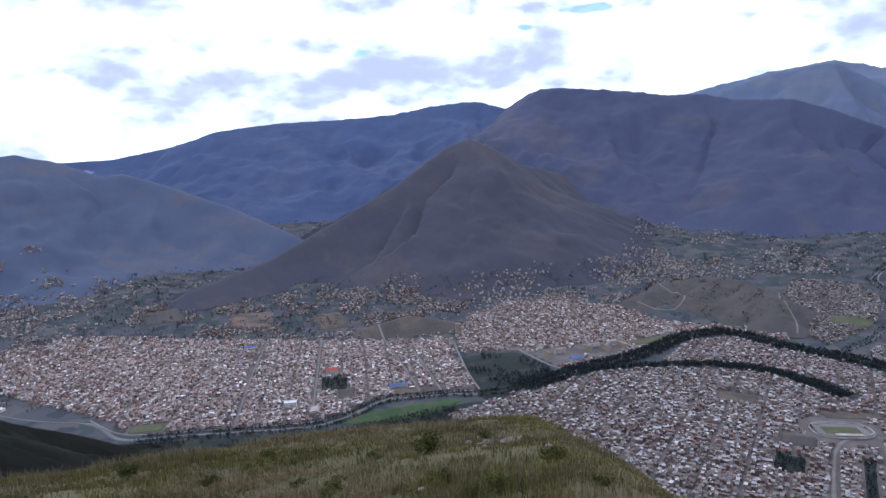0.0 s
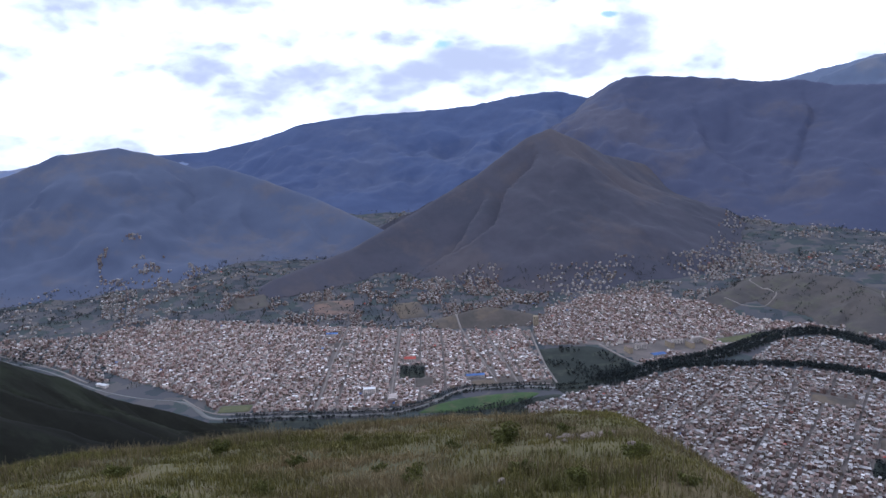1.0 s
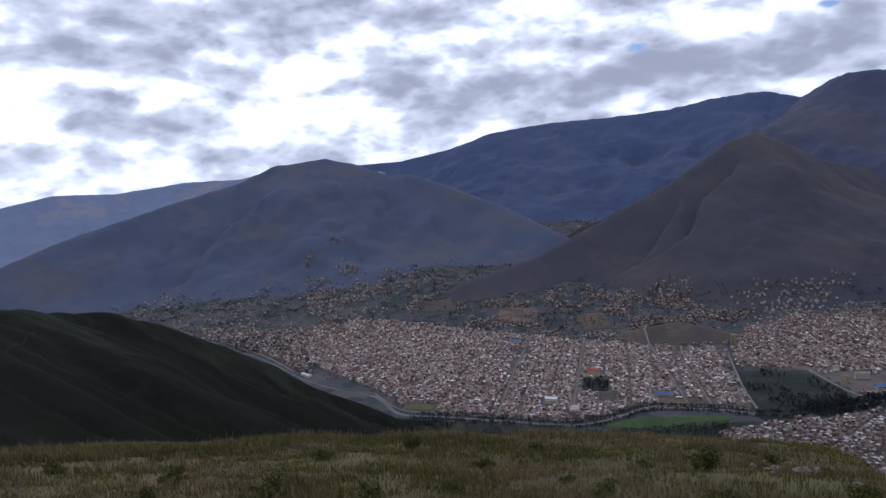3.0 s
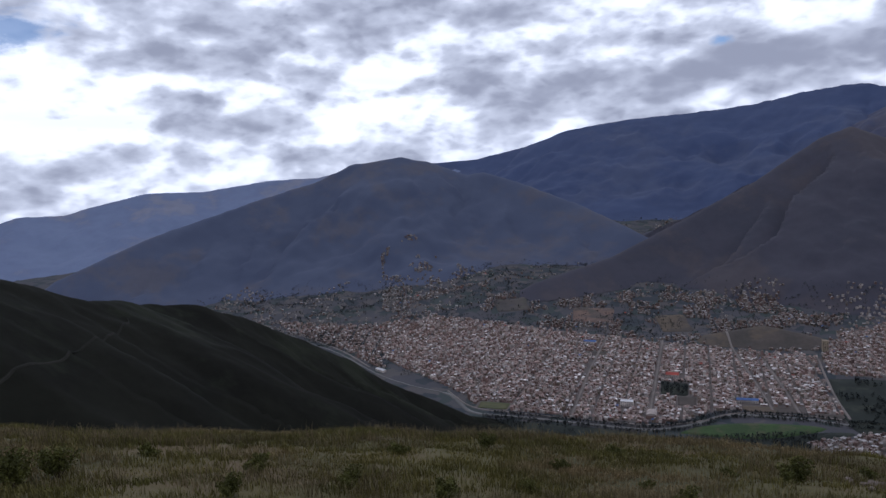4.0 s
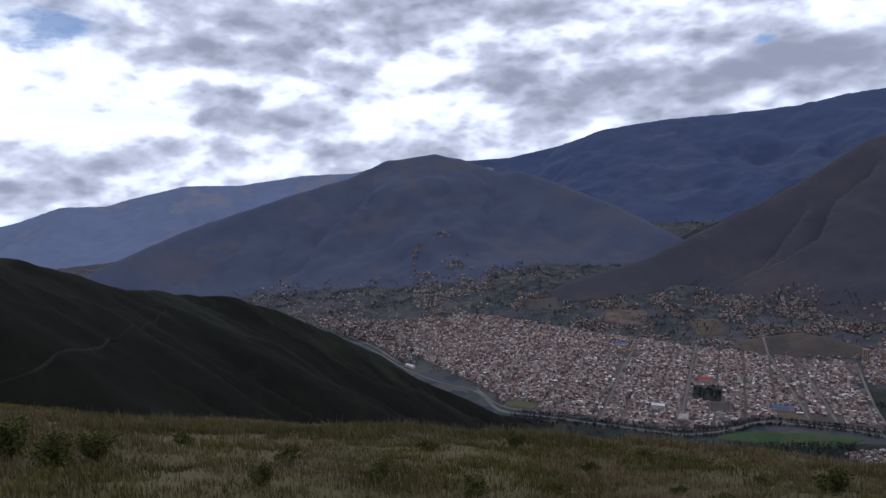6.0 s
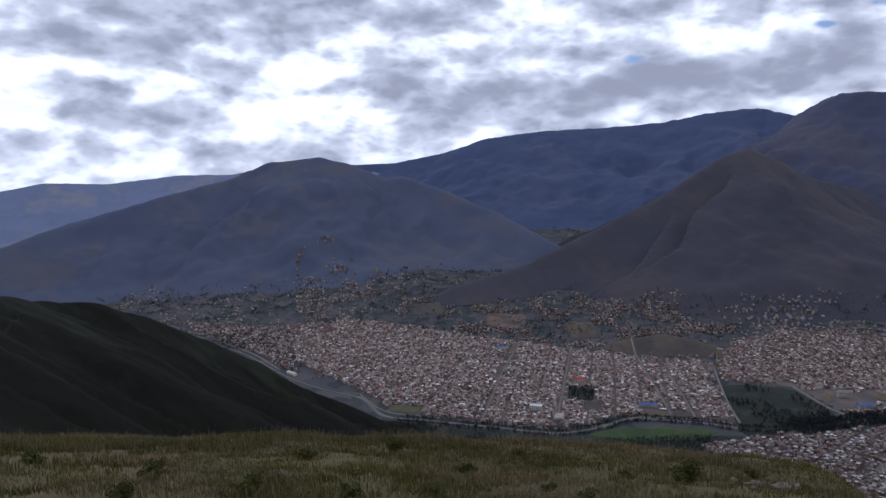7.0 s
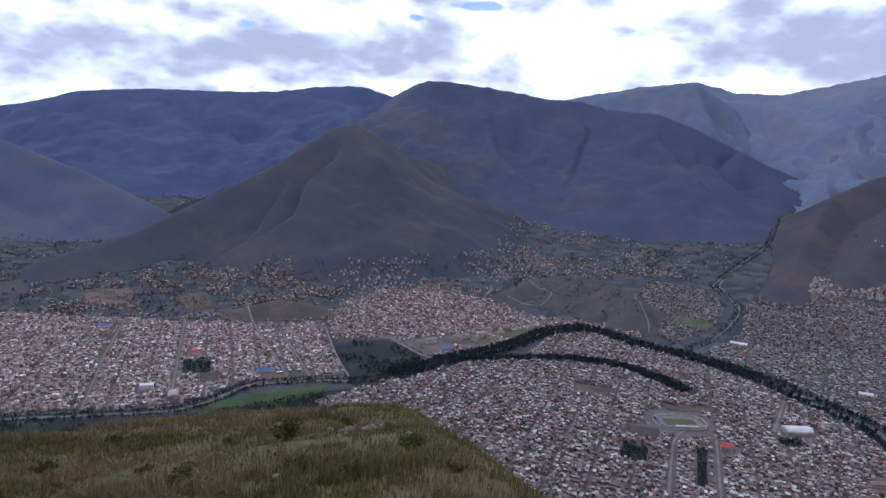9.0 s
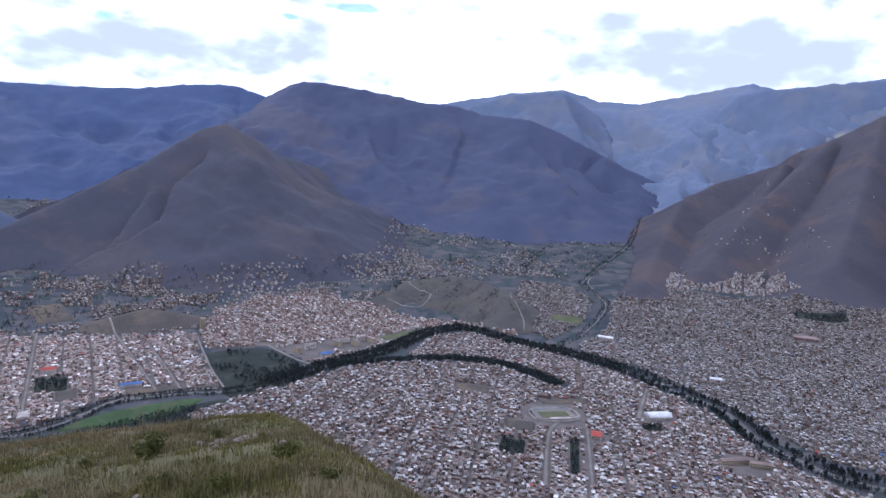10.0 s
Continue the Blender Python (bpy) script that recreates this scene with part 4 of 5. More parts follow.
def single_house(w, d, storeys, roof, wall, seed):
    """One house as a thing: walls, roof, windows, door and now and then a water tank."""
    v, f = house_shape(w, d, storeys, roof, wall, seed)
    root = tagged(new("house"), f"{WORDS_WALL[WALLS[wall]]} town house with a {WORDS_ROOF[ROOFS[roof]]}", "house", "houses of the near quarter")
    for name, want in (("wall", lambda m: m >= 6), ("roof", lambda m: m < 6)):
        faces = [(q, m) for q, m in f if want(m)]
        used = sorted({i for q, _ in faces for i in q})
        at = {i: k for k, i in enumerate(used)}
        me = mesh_of(name, [v[i] for i in used], [tuple(at[i] for i in q) for q, _ in faces], HOUSE_SLOTS, [m for _, m in faces])
        part(name, me, root)
    pane = box_mesh("window", MAT["glass"], (-0.5, 0.5, -0.06, 0.06, 0, 1.15))
    for level in range(max(1, int(storeys))):
        for k in (-0.28, 0.28):
            part("window", pane, root, at=pose(k * w, -d / 2, level * 2.5 + 0.8))
            part("window", pane, root, at=pose(k * w, d / 2, level * 2.5 + 0.8))
    part("door", box_mesh("door", MAT["twig"], (-0.5, 0.5, -0.06, 0.06, 0, 2.05)), root, at=pose(0, -d / 2, 0.0))
    if roof in (2, 3) and seed % 2:
        bm = bmesh.new()
        bmesh.ops.create_cone(bm, cap_ends=True, segments=10, radius1=0.62, radius2=0.55, depth=1.5)
        bmesh.ops.create_cone(bm, cap_ends=True, segments=10, radius1=0.55, radius2=0.2, depth=0.25, matrix=Matrix.Translation((0, 0, 0.87)))
        part("water_tank", bm_mesh("water_tank", bm, MAT["tank"], True), root, "black plastic water tank", at=pose(w * 0.3, d * 0.3, 2.5 * storeys - 0.6))
    return root


def town_ground():
    """Packed dirt and paving under the houses, a hand above the valley floor."""
    gx, gy = np.arange(-1560, 2180, 14.0), np.arange(460, 2220, 14.0)
    X, Y = np.meshgrid(gx, gy)
    mask = np.zeros(X.shape, dtype=bool)
    for poly, *_ in DISTRICTS[:5]:
        mask |= inside(X, Y, poly)
    mask &= (crest_height(X, Y, *MOUNTAINS["bare_mound"])[1] < 0.1) & (crest_height(X, Y, *MOUNTAINS["river_bluff"])[1] < 0.15) & (crest_height(X, Y, *MOUNTAINS["terraced_hill"])[1] < 0.2) & (to_line(X, Y, RIVER) > 13) & (to_line(X, Y, TRIBUTARY) > 9)
    Z = land_z(X, Y) + 0.35
    idx = np.arange(X.size).reshape(X.shape)
    cell = mask[:-1, :-1] & mask[1:, :-1] & mask[:-1, 1:] & mask[1:, 1:]
    quads = np.stack([idx[:-1, :-1], idx[:-1, 1:], idx[1:, 1:], idx[1:, :-1]], -1)[cell]
    used, flat = np.unique(quads, return_inverse=True)
    me = mesh_of("street_ground", np.stack([X.ravel(), Y.ravel(), Z.ravel()], -1)[used], flat.reshape(-1, 4), [MAT["street"]], smooth=True)
    tagged(new("street_ground", me), "packed dirt and paving of the town streets", "street", kind="structure")


town_ground()
for (ox, oy), (hw, hd), turn, mat, words in OPEN_PLOTS:
    c, s = math.cos(radians(turn)), math.sin(radians(turn))
    poly = [(ox + u * c - v * s, oy + u * s + v * c) for u, v in ((-hw, -hd), (0, -hd * 1.04), (hw, -hd), (hw * 1.03, 0), (hw, hd), (0, hd * 1.03), (-hw, hd), (-hw * 1.03, 0))]
    tagged(part("open_plot", plot("open_plot", poly, 0.75, MAT[mat], land_z)), words, "plot", kind="structure")

SCRUB = [(-580, 1050), (-555, 1110), (-480, 1122), (-380, 1136), (-245, 1148), (-185, 1150), (-100, 1168), (0, 1222), (40, 1262), (70, 1262), (0, 1180), (-60, 1080), (-300, 1000)]
tagged(part("riverside_scrub", plot("riverside_scrub", SCRUB, 0.5, MAT["park"])), "dark scrub ground at the foot of the hill", "scrub", kind="structure")
ALL_LOTS = lots()
lot_z = land_z(ALL_LOTS[:, 0], ALL_LOTS[:, 1]) + 0.3
# the quarter below the hill is built house by house
close_by = np.hypot(ALL_LOTS[:, 0] - 560, ALL_LOTS[:, 1] - 800)
close_by[ALL_LOTS[:, 8] != 2] = 1e9
pick = np.argsort(close_by)[:280]
rest = np.ones(len(ALL_LOTS), dtype=bool)
rest[pick] = False
PATTERNS = {}
for i in pick:
    x, y, turn, w, d, storeys, roof, wall, _ = ALL_LOTS[i]
    level = max(1, min(3, round(storeys)))
    key = (int(roof), int(wall), level, int(i) % 2)
    place = pose(x, y, lot_z[i], 0, 0, turn)
    if key not in PATTERNS:
        PATTERNS[key] = single_house(5.6 if key[3] else 4.6, 8.2 if key[3] else 7.0, level, key[0], key[1], len(PATTERNS))
        PATTERNS[key].matrix_basis = place
    else:
        copy_thing(PATTERNS[key], place)
QUARTERS = [("houses_old_town", [0], "crowded brick and clay-tiled houses of the old town"), ("houses_school_quarter", [1], "crowded brown and grey houses below the mountain"),
            ("houses_near_quarter", [2], "crowded brick houses with tile and metal roofs"), ("houses_far_bank", [3, 4], "crowded grey houses with metal roofs across the river"),
            ("houses_outskirts", [5, 6], "scattered houses on the town's edge"), ("houses_hillfoot", [7, 8, 9], "loose quarters of small houses at the mountain's foot")]
for name, which, words in QUARTERS:
    mine = rest & np.isin(ALL_LOTS[:, 8], which)
    joined_houses(name, ALL_LOTS[mine], lot_z[mine], words)
FARMS = farmsteads()
joined_houses("farmhouses", FARMS, land_z(FARMS[:, 0], FARMS[:, 1]) + 0.2, "small pale farmhouses scattered over the fields")


# ---- landmark buildings ----
def big_building(label, at, turn, w, d, h, roof, wall, kind="gable", category="building", group=""):
    root = tagged(new("building"), label, category, group)
    root.matrix_basis = pose(at[0], at[1], float(land_z(np.array([at[0]]), np.array([at[1]]))[0]) + 0.3, 0, 0, turn)
    x, y = w / 2, d / 2
    part("wall", box_mesh("wall", MAT[wall], (-x, x, -y, y, -3, h)), root)
    bm = bmesh.new()
    if kind == "gable":
        rise = d * 0.16
        ends = []
        for sx in (-x - 0.6, x + 0.6):
            ends.append([bm.verts.new(q) for q in ((sx, -y - 0.6, h + 0.02), (sx, y + 0.6, h + 0.02), (sx, y + 0.6, h + 0.3), (sx, 0, h + rise), (sx, -y - 0.6, h + 0.3))])
        for i in range(5):
            bm.faces.new((ends[0][i], ends[0][(i + 1) % 5], ends[1][(i + 1) % 5], ends[1][i]))
        bm.faces.new(ends[0]), bm.faces.new(ends[1])
    elif kind == "vault":
        ends = []
        for sx in (-x - 0.4, x + 0.4):
            ends.append([bm.verts.new((sx, -math.cos(math.pi * k / 10) * (y + 0.4), h + 0.02 + math.sin(math.pi * k / 10) * d * 0.24)) for k in range(11)])
        for i in range(10):
            bm.faces.new((ends[0][i], ends[0][i + 1], ends[1][i + 1], ends[1][i]))
        bm.faces.new((ends[0][0], ends[0][10], ends[1][10], ends[1][0]))
        bm.faces.new(ends[0]), bm.faces.new(ends[1])
    else:
        box(bm, -x - 0.3, x + 0.3, -y - 0.3, y + 0.3, h + 0.01, h + 0.5, 0.1)
    part("roof", bm_mesh("roof", bm, MAT[roof]), root)
    pane = box_mesh("window", MAT["glass"], (-0.9, 0.9, -0.07, 0.07, 0, 1.5))
    for level in range(int(h // 3.2)):
        for k in range(int(w // 4)):
            px = -x + 2 + k * 4
            part("window", pane, root, at=pose(px, -y, level * 3.2 + 1.1))
    return root


big_building("large hall with a bright red sheet roof", (-267, 1470), 8, 26, 20, 8, "red", "plaster")
big_building("low hall with a blue sheet roof", (-511, 1682), 8, 30, 16, 7, "blue", "plaster")
big_building("long market hall with a blue roof", (-110, 1362), 12, 38, 13, 6, "blue", "plaster")
big_building("pale oval-roofed sports hall", (845, 1017), -8, 46, 24, 6, "white", "plaster", "vault", "sports hall")
big_building("white flat-roofed block beside the river road", (-316, 1268), 8, 24, 13, 10, "white", "plaster", "flat")
big_building("barrel-vaulted hall with a rust-red front", (-261, 1227), 98, 24, 18, 6, "slab", "brick", "vault", "hall")
big_building("red-roofed school wing beside the avenue", (671, 963), -30, 18, 24, 7, "red", "plaster")
big_building("long orange-walled institute block", (850, 822), -8, 56, 11, 7, "tile", "yellow")
big_building("orange-walled institute side wing", (882, 800), -30, 34, 10, 7, "tile", "yellow")
big_building("narrow ochre apartment tower", (24, 1772), 10, 12, 12, 26, "yellow", "yellow", "flat", "tower")
big_building("long low white sheds beside the river", (-912, 1300), -20, 30, 9, 5, "white", "plaster")
big_building("wide market hall with a dull red roof", (1620, 1377), -38, 62, 26, 7, "tile", "brick")
big_building("long white-roofed warehouse beside the river", (1075, 1545), -40, 40, 16, 7, "white", "plaster", "vault")
big_building("white-roofed warehouse among the houses", (1130, 1180), -30, 26, 15, 7, "white", "plaster")
big_building("school hall with a blue sheet roof", (290, 1500), 20, 30, 16, 7, "blue", "plaster")
for k, (bx, by) in enumerate([(230, 1535), (262, 1560), (330, 1575), (352, 1600), (375, 1572), (398, 1610), (420, 1590)]):
    big_building("pale four-storey housing block", (bx, by), 20 if k % 2 else 110, 26, 9, 12.5, "slab" if k % 3 else "tile", "plaster" if k % 2 else "yellow", "flat", "apartment block", "housing blocks")


def stadium():
    root = tagged(new("stadium"), "small oval stadium with worn grass and concrete stands", "stadium")
    root.matrix_basis = pose(STADIUM[0], STADIUM[1], 1.0, 0, 0, -8) @ Matrix.Scale(0.8, 4)

    def ring(name, mat, profile, a, b, n=72, arcs=(0, 1), lab=""):
        verts, faces = [], []
        count = n + 1
        for k in range(count):
            t = 2 * math.pi * (arcs[0] + (arcs[1] - arcs[0]) * k / n)
            cx, sy = math.cos(t), math.sin(t)
            cx, sy = math.copysign(abs(cx) ** 0.7, cx), math.copysign(abs(sy) ** 0.7, sy)
            for out_, up in profile:
                verts.append(((a + out_) * cx, (b + out_) * sy, up))
        m = len(profile)
        for k in range(n):
            for j in range(m):
                faces.append((k * m + j, (k + 1) * m + j, (k + 1) * m + (j + 1) % m, k * m + (j + 1) % m))
        part(name, mesh_of(name, verts, faces, [MAT[mat]]), root, lab)

    part("pitch", box_mesh("pitch", MAT["pitch"], (-36, 36, -19, 19, -0.5, 0.12), bevel=0.05), root, "worn green-brown turf")
    ring("track", "road", [(-14, -0.6), (-14, 0.04), (0, 0.04), (0, -0.6)], 50, 32, lab="pale dirt running track")
    ring("field_surround", "bare", [(-42, -0.6), (-42, 0.0), (-14, 0.0), (-14, -0.6)], 50, 32)
    steps = [(0, -0.5)]
    for k in range(6):
        steps += [(k * 1.2, 0.8 + k * 0.75), (k * 1.2 + 1.2, 0.8 + k * 0.75)]
    steps += [(7.3, -0.5)]
    for name, arc in (("stand", (0.56, 0.94)), ("stand", (0.06, 0.44))):
        ring(name, "plain", steps, 50, 32, 40, arc, "stepped concrete stand")
    ring("outer_wall", "plaster", [(9, -0.5), (9, 3.0), (9.4, 3.0), (9.4, -0.5)], 50, 32)
    bm = bmesh.new()
    box(bm, -26, 26, -43, -33, 7.2, 7.5)
    for k in range(-2, 3):
        box(bm, k * 12 - 0.2, k * 12 + 0.2, -42.8, -42.4, -0.5, 7.2)
    part("stand_roof", bm_mesh("stand_roof", bm, MAT["slab"]), root, "grey sheet roof over the main stand")


stadium()

# roads: the river road, the avenue and lanes that show as pale lines
for points, wide, words in ROADS:
    tagged(part("road", ribbon("road", smooth_line(points), wide, 0.95, MAT["road"], land_z)), words, "road", kind="structure")
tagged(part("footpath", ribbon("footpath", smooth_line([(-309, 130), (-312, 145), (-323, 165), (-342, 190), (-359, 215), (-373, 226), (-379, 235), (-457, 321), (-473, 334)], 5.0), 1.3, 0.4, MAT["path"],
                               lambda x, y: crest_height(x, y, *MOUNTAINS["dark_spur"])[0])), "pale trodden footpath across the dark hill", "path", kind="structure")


def bridge():
    root = tagged(new("bridge"), "concrete road bridge over the river", "bridge")
    root.matrix_basis = pose(975, 1178, 0.3, 0, 0, -35)
    part("deck", box_mesh("deck", MAT["plain"], (-24, 24, -5, 5, 2.4, 3.4), bevel=0.1), root)
    for y in (-4.8, 4.8):
        part("railing", box_mesh("railing", MAT["plain"], (-24, 24, y - 0.15, y + 0.15, 3.4, 4.5)), root)
    for x in (-9, 9):
        part("pier", box_mesh("pier", MAT["plain"], (x - 0.8, x + 0.8, -4.4, 4.4, -3, 2.4)), root)


bridge()


# ---- trees ----
def crown_cards(r, cx, cy, cz, wide, tall, count, size):
    """Leaf clumps as small bent quads, filling an uneven crown."""
    v = r.normal(size=(count, 3))
    v /= np.linalg.norm(v, axis=1)[:, None]
    v *= (r.random((count, 1)) ** 0.4)
    lobes = 1 + 0.35 * np.sin(3 * np.arctan2(v[:, 1], v[:, 0]) + r.uniform(0, 6)) * r.uniform(0.3, 1)
    mid = np.column_stack([cx + v[:, 0] * wide * lobes, cy + v[:, 1] * wide * lobes, cz + v[:, 2] * tall])
    a = r.normal(size=(count, 3))
    a /= np.linalg.norm(a, axis=1)[:, None]
    b = np.cross(a, r.normal(size=(count, 3)))
    b /= np.linalg.norm(b, axis=1)[:, None]
    s = size * r.uniform(0.6, 1.3, (count, 1))
    return np.stack([mid - a * s, mid + b * s * 0.8, mid + a * s, mid - b * s * 0.8], 1)


def woods(name, places, label, low=8, high=15, cards=26, mat="tree"):
    """A belt of trees, each with a tapered trunk and its own ragged crown."""
    r = np.random.default_rng(len(places) + 3)
    quads, trunks, tv = [], [], []
    z0 = land_z(places[:, 0], places[:, 1])
    for (x, y), z in zip(places, z0):
        h = r.uniform(low, high)
        quads.append(crown_cards(r, x, y, z + h * 0.58, h * r.uniform(0.2, 0.32), h * 0.42, cards, h * 0.11))
        k = len(tv)
        tv += [(x - 0.3, y - 0.2, z - 0.5), (x + 0.3, y - 0.2, z - 0.5), (x, y + 0.3, z - 0.5), (x + 0.05, y, z + h * 0.7)]
        trunks += [(k, k + 1, k + 3), (k + 1, k + 2, k + 3), (k + 2, k, k + 3)]
    q = np.concatenate(quads).reshape(-1, 3)
    faces = np.arange(len(q)).reshape(-1, 4)
    verts = q.tolist() + tv
    me = mesh_of(name, verts, faces.tolist() + [tuple(i + len(q) for i in f) for f in trunks], [MAT[mat], MAT["trunk"]], [0] * len(faces) + [1] * len(trunks))
    tagged(new(name, me), label, "trees", kind="stuff")


def along(line, count, low, high):
    """Places on both sides of a line, low to high metres away."""
    i = rng.integers(0, len(line) - 1, count)
    t = rng.random((count, 1))
    p = line[i] * (1 - t) + line[i + 1] * t
    u = line[i + 1] - line[i]
    u /= np.maximum(np.linalg.norm(u, axis=1), 1e-6)[:, None]
    side = np.column_stack([u[:, 1], -u[:, 0]]) * rng.choice([-1, 1], (count, 1))
    return p + side * rng.uniform(low, high, (count, 1))


def scattered(poly, count, gather=110, limit=0.0, seed=70):
    px, py = np.array(poly).T
    x, y = rng.uniform(px.min(), px.max(), count * 7), rng.uniform(py.min(), py.max(), count * 7)
    keep = inside(x, y, poly) & (fbm(x / gather, y / gather, seed, 3) > limit)
    keep &= (crest_height(x, y, *MOUNTAINS["pointed_mountain"])[1] < 0.1) & (crest_height(x, y, *MOUNTAINS["valley_side_mountain"])[1] < 0.08)
    return np.column_stack([x[keep], y[keep]])[:count]


upper = RIVER[RIVER[:, 0] > 140]
broad = (upper[:, 0] > 900) & (upper[:, 1] < 1140)
lower = RIVER[RIVER[:, 0] < 160]
woods("river_trees", np.concatenate([along(upper[(upper[:, 0] < 960) & ~broad], 1900, 3, 24), along(upper[~broad], 950, 8, 25), along(upper[broad], 420, 13, 26), along(upper, 300, 20, 32)]), "dark eucalyptus trees lining the river", 6, 12)
woods("river_bank_thicket", np.concatenate([along(lower[lower[:, 0] > -560], 1300, 6, 16), scattered([(-560, 1090), (-250, 1080), (0, 1170), (10, 1250), (-200, 1150), (-400, 1135), (-560, 1125)], 700, 60, -0.2), scattered([(-190, 1150), (10, 1240), (70, 1270), (0, 1190), (-80, 1110), (-250, 1060)], 260, 40, -0.15)]), "low dark thicket along the river bank", 3, 8, 18)
woods("belt_trees", np.concatenate([along(BELT, 900, 0, 13), along(BELT[len(BELT) // 2:], 450, 0, 22)]), "dark belt of trees between the houses", 6, 11)
woods("side_river_trees", along(TRIBUTARY, 1000, 3, 14), "dark trees lining the side river", 5, 9, 20)
woods("park_trees", np.concatenate([scattered(PARK, 330, 50, -0.02), scattered([(150, 1330), (230, 1400), (215, 1440), (120, 1350)], 120, 60, -0.3)]), "dark trees and shrubs of the park block", 4, 11, 20)
squares = [np.column_stack([rng.uniform(-hw, hw, n), rng.uniform(-hd, hd, n)]) @ np.array([[math.cos(radians(t)), math.sin(radians(t))], [-math.sin(radians(t)), math.cos(radians(t))]]) + np.array(c)
           for c, (hw, hd), t, m, _ in OPEN_PLOTS if m == "park" for n in [int(18 + hw * hd / 26)]]
woods("square_trees", np.concatenate(squares), "dark trees on the town squares", 6, 12, 26)
def hedges(poly, count, seed, length=55.0, spare=0.2):
    """Trees in short crooked rows along field edges, with a few strays between."""
    starts = scattered(poly, count // 12, 120, -0.12, seed)
    turns = np.radians(35 + 160 * fbm(starts[:, 0] / 400, starts[:, 1] / 400, seed + 1, 2)) + rng.choice([0, math.pi / 2], len(starts), p=[0.7, 0.3])
    k = rng.integers(0, len(starts), count)
    off = rng.uniform(-0.5, 0.5, count) * length * rng.uniform(0.5, 1.4, len(starts))[k]
    rows = starts[k] + np.column_stack([np.cos(turns[k]), np.sin(turns[k])]) * off[:, None] + rng.normal(0, 2.2, (count, 2))
    return np.concatenate([rows, scattered(poly, int(count * spare), 70, 0.05, seed + 2)])


FIELD_ZONES = [
    ([(-1900, 1500), (-1040, 1480), (-1140, 1800), (-900, 2080), (-640, 2420), (-900, 2700), (-1500, 2600), (-2100, 1900)], 3000, 70),
    ([(-1600, 1600), (-1150, 1550), (-980, 1390), (-800, 1290), (-900, 1300), (-1140, 1425), (-1500, 1530)], 900, 75),
    ([(-1040, 1800), (-484, 1790), (-230, 1760), (-180, 1900), (15, 1900), (120, 2080), (300, 2200), (120, 2350), (-250, 2300), (-700, 2300), (-1000, 2150)], 2300, 71),
    ([(200, 2080), (480, 2050), (600, 1960), (700, 2150), (1000, 2150), (1300, 2100), (1500, 2300), (1500, 3000), (700, 3100), (350, 2450)], 3200, 72),
    ([(1230, 2030), (1500, 2200), (2300, 3100), (2100, 3150), (1150, 2300)], 1500, 73),
    ([(-450, 2850), (-150, 3150), (-200, 3900), (-800, 4000), (-950, 3500), (-850, 3100)], 1300, 74),
    ([(620, 1820), (700, 2090), (880, 2010), (905, 1760), (800, 1720)], 330, 76)]
woods("field_trees", np.concatenate([hedges(*zone) for zone in FIELD_ZONES]), "dark hedge trees and bushes between the fields", 3.5, 8.5, 12)
rim = np.array([(-1158, 1684), (-1044, 1785), (-772, 1830), (-481, 1790), (-420, 1900), (-330, 1980), (-215, 1900), (-180, 2020), (0, 2060), (100, 2150)], dtype=float)
woods("town_edge_trees", along(smooth_line(rim), 520, 0, 70), "dark trees and hedges along the town's edge", 3, 7, 16)
town_spots = ALL_LOTS[rng.choice(len(ALL_LOTS), 1000, replace=False)]
woods("garden_trees", town_spots[:, :2] + rng.normal(0, 1.5, (1000, 2)) + 3.5, "small dark garden trees among the houses", 4, 8, 16)


def single_tree(height, seed):
    """A eucalyptus as a thing: tapered trunk with limbs, and a ragged crown."""
    r = np.random.default_rng(seed)
    root = tagged(new("tree"), "tall dark eucalyptus beside the river", "tree", "river bank trees")
    bm = bmesh.new()
    lean = Matrix.Rotation(r.uniform(-0.06, 0.06), 4, "X")
    bmesh.ops.create_cone(bm, cap_ends=True, segments=7, radius1=0.42, radius2=0.12, depth=height * 0.8, matrix=lean @ Matrix.Translation((0, 0, height * 0.4)))
    for k in range(6):
        m = Matrix.Translation((0, 0, height * r.uniform(0.35, 0.7))) @ Matrix.Rotation(r.uniform(0, 6.3), 4, "Z") @ Matrix.Rotation(r.uniform(0.6, 1.0), 4, "Y")
        bmesh.ops.create_cone(bm, cap_ends=True, segments=5, radius1=0.14, radius2=0.03, depth=height * 0.28, matrix=m @ Matrix.Translation((0, 0, height * 0.14)))
    part("trunk", bm_mesh("trunk", bm, MAT["trunk"], True), root)
    q = np.concatenate([crown_cards(r, r.normal(0, height * 0.09), r.normal(0, height * 0.09), height * h, height * 0.17, height * 0.16, 60, height * 0.055) for h in (0.45, 0.58, 0.7, 0.82, 0.92)]).reshape(-1, 3)
    part("crown", mesh_of("crown", q, np.arange(len(q)).reshape(-1, 4), [MAT["tree"]]), root)
    return root


TREES = [single_tree(h, k) for k, h in enumerate((10.0, 12.5, 14.0, 15.5))]
stretch = RIVER[(RIVER[:, 0] > 900) & (RIVER[:, 1] < 1250)]
spots = along(stretch, 110, 13, 25)
for k, (x, y) in enumerate(spots):
    place = pose(x, y, float(floor_z(x, y)) - 0.2, 0, 0, float(rng.uniform(0, 360)))
    if k < len(TREES):
        TREES[k].matrix_basis = place
    else:
        copy_thing(TREES[k % len(TREES)], place)


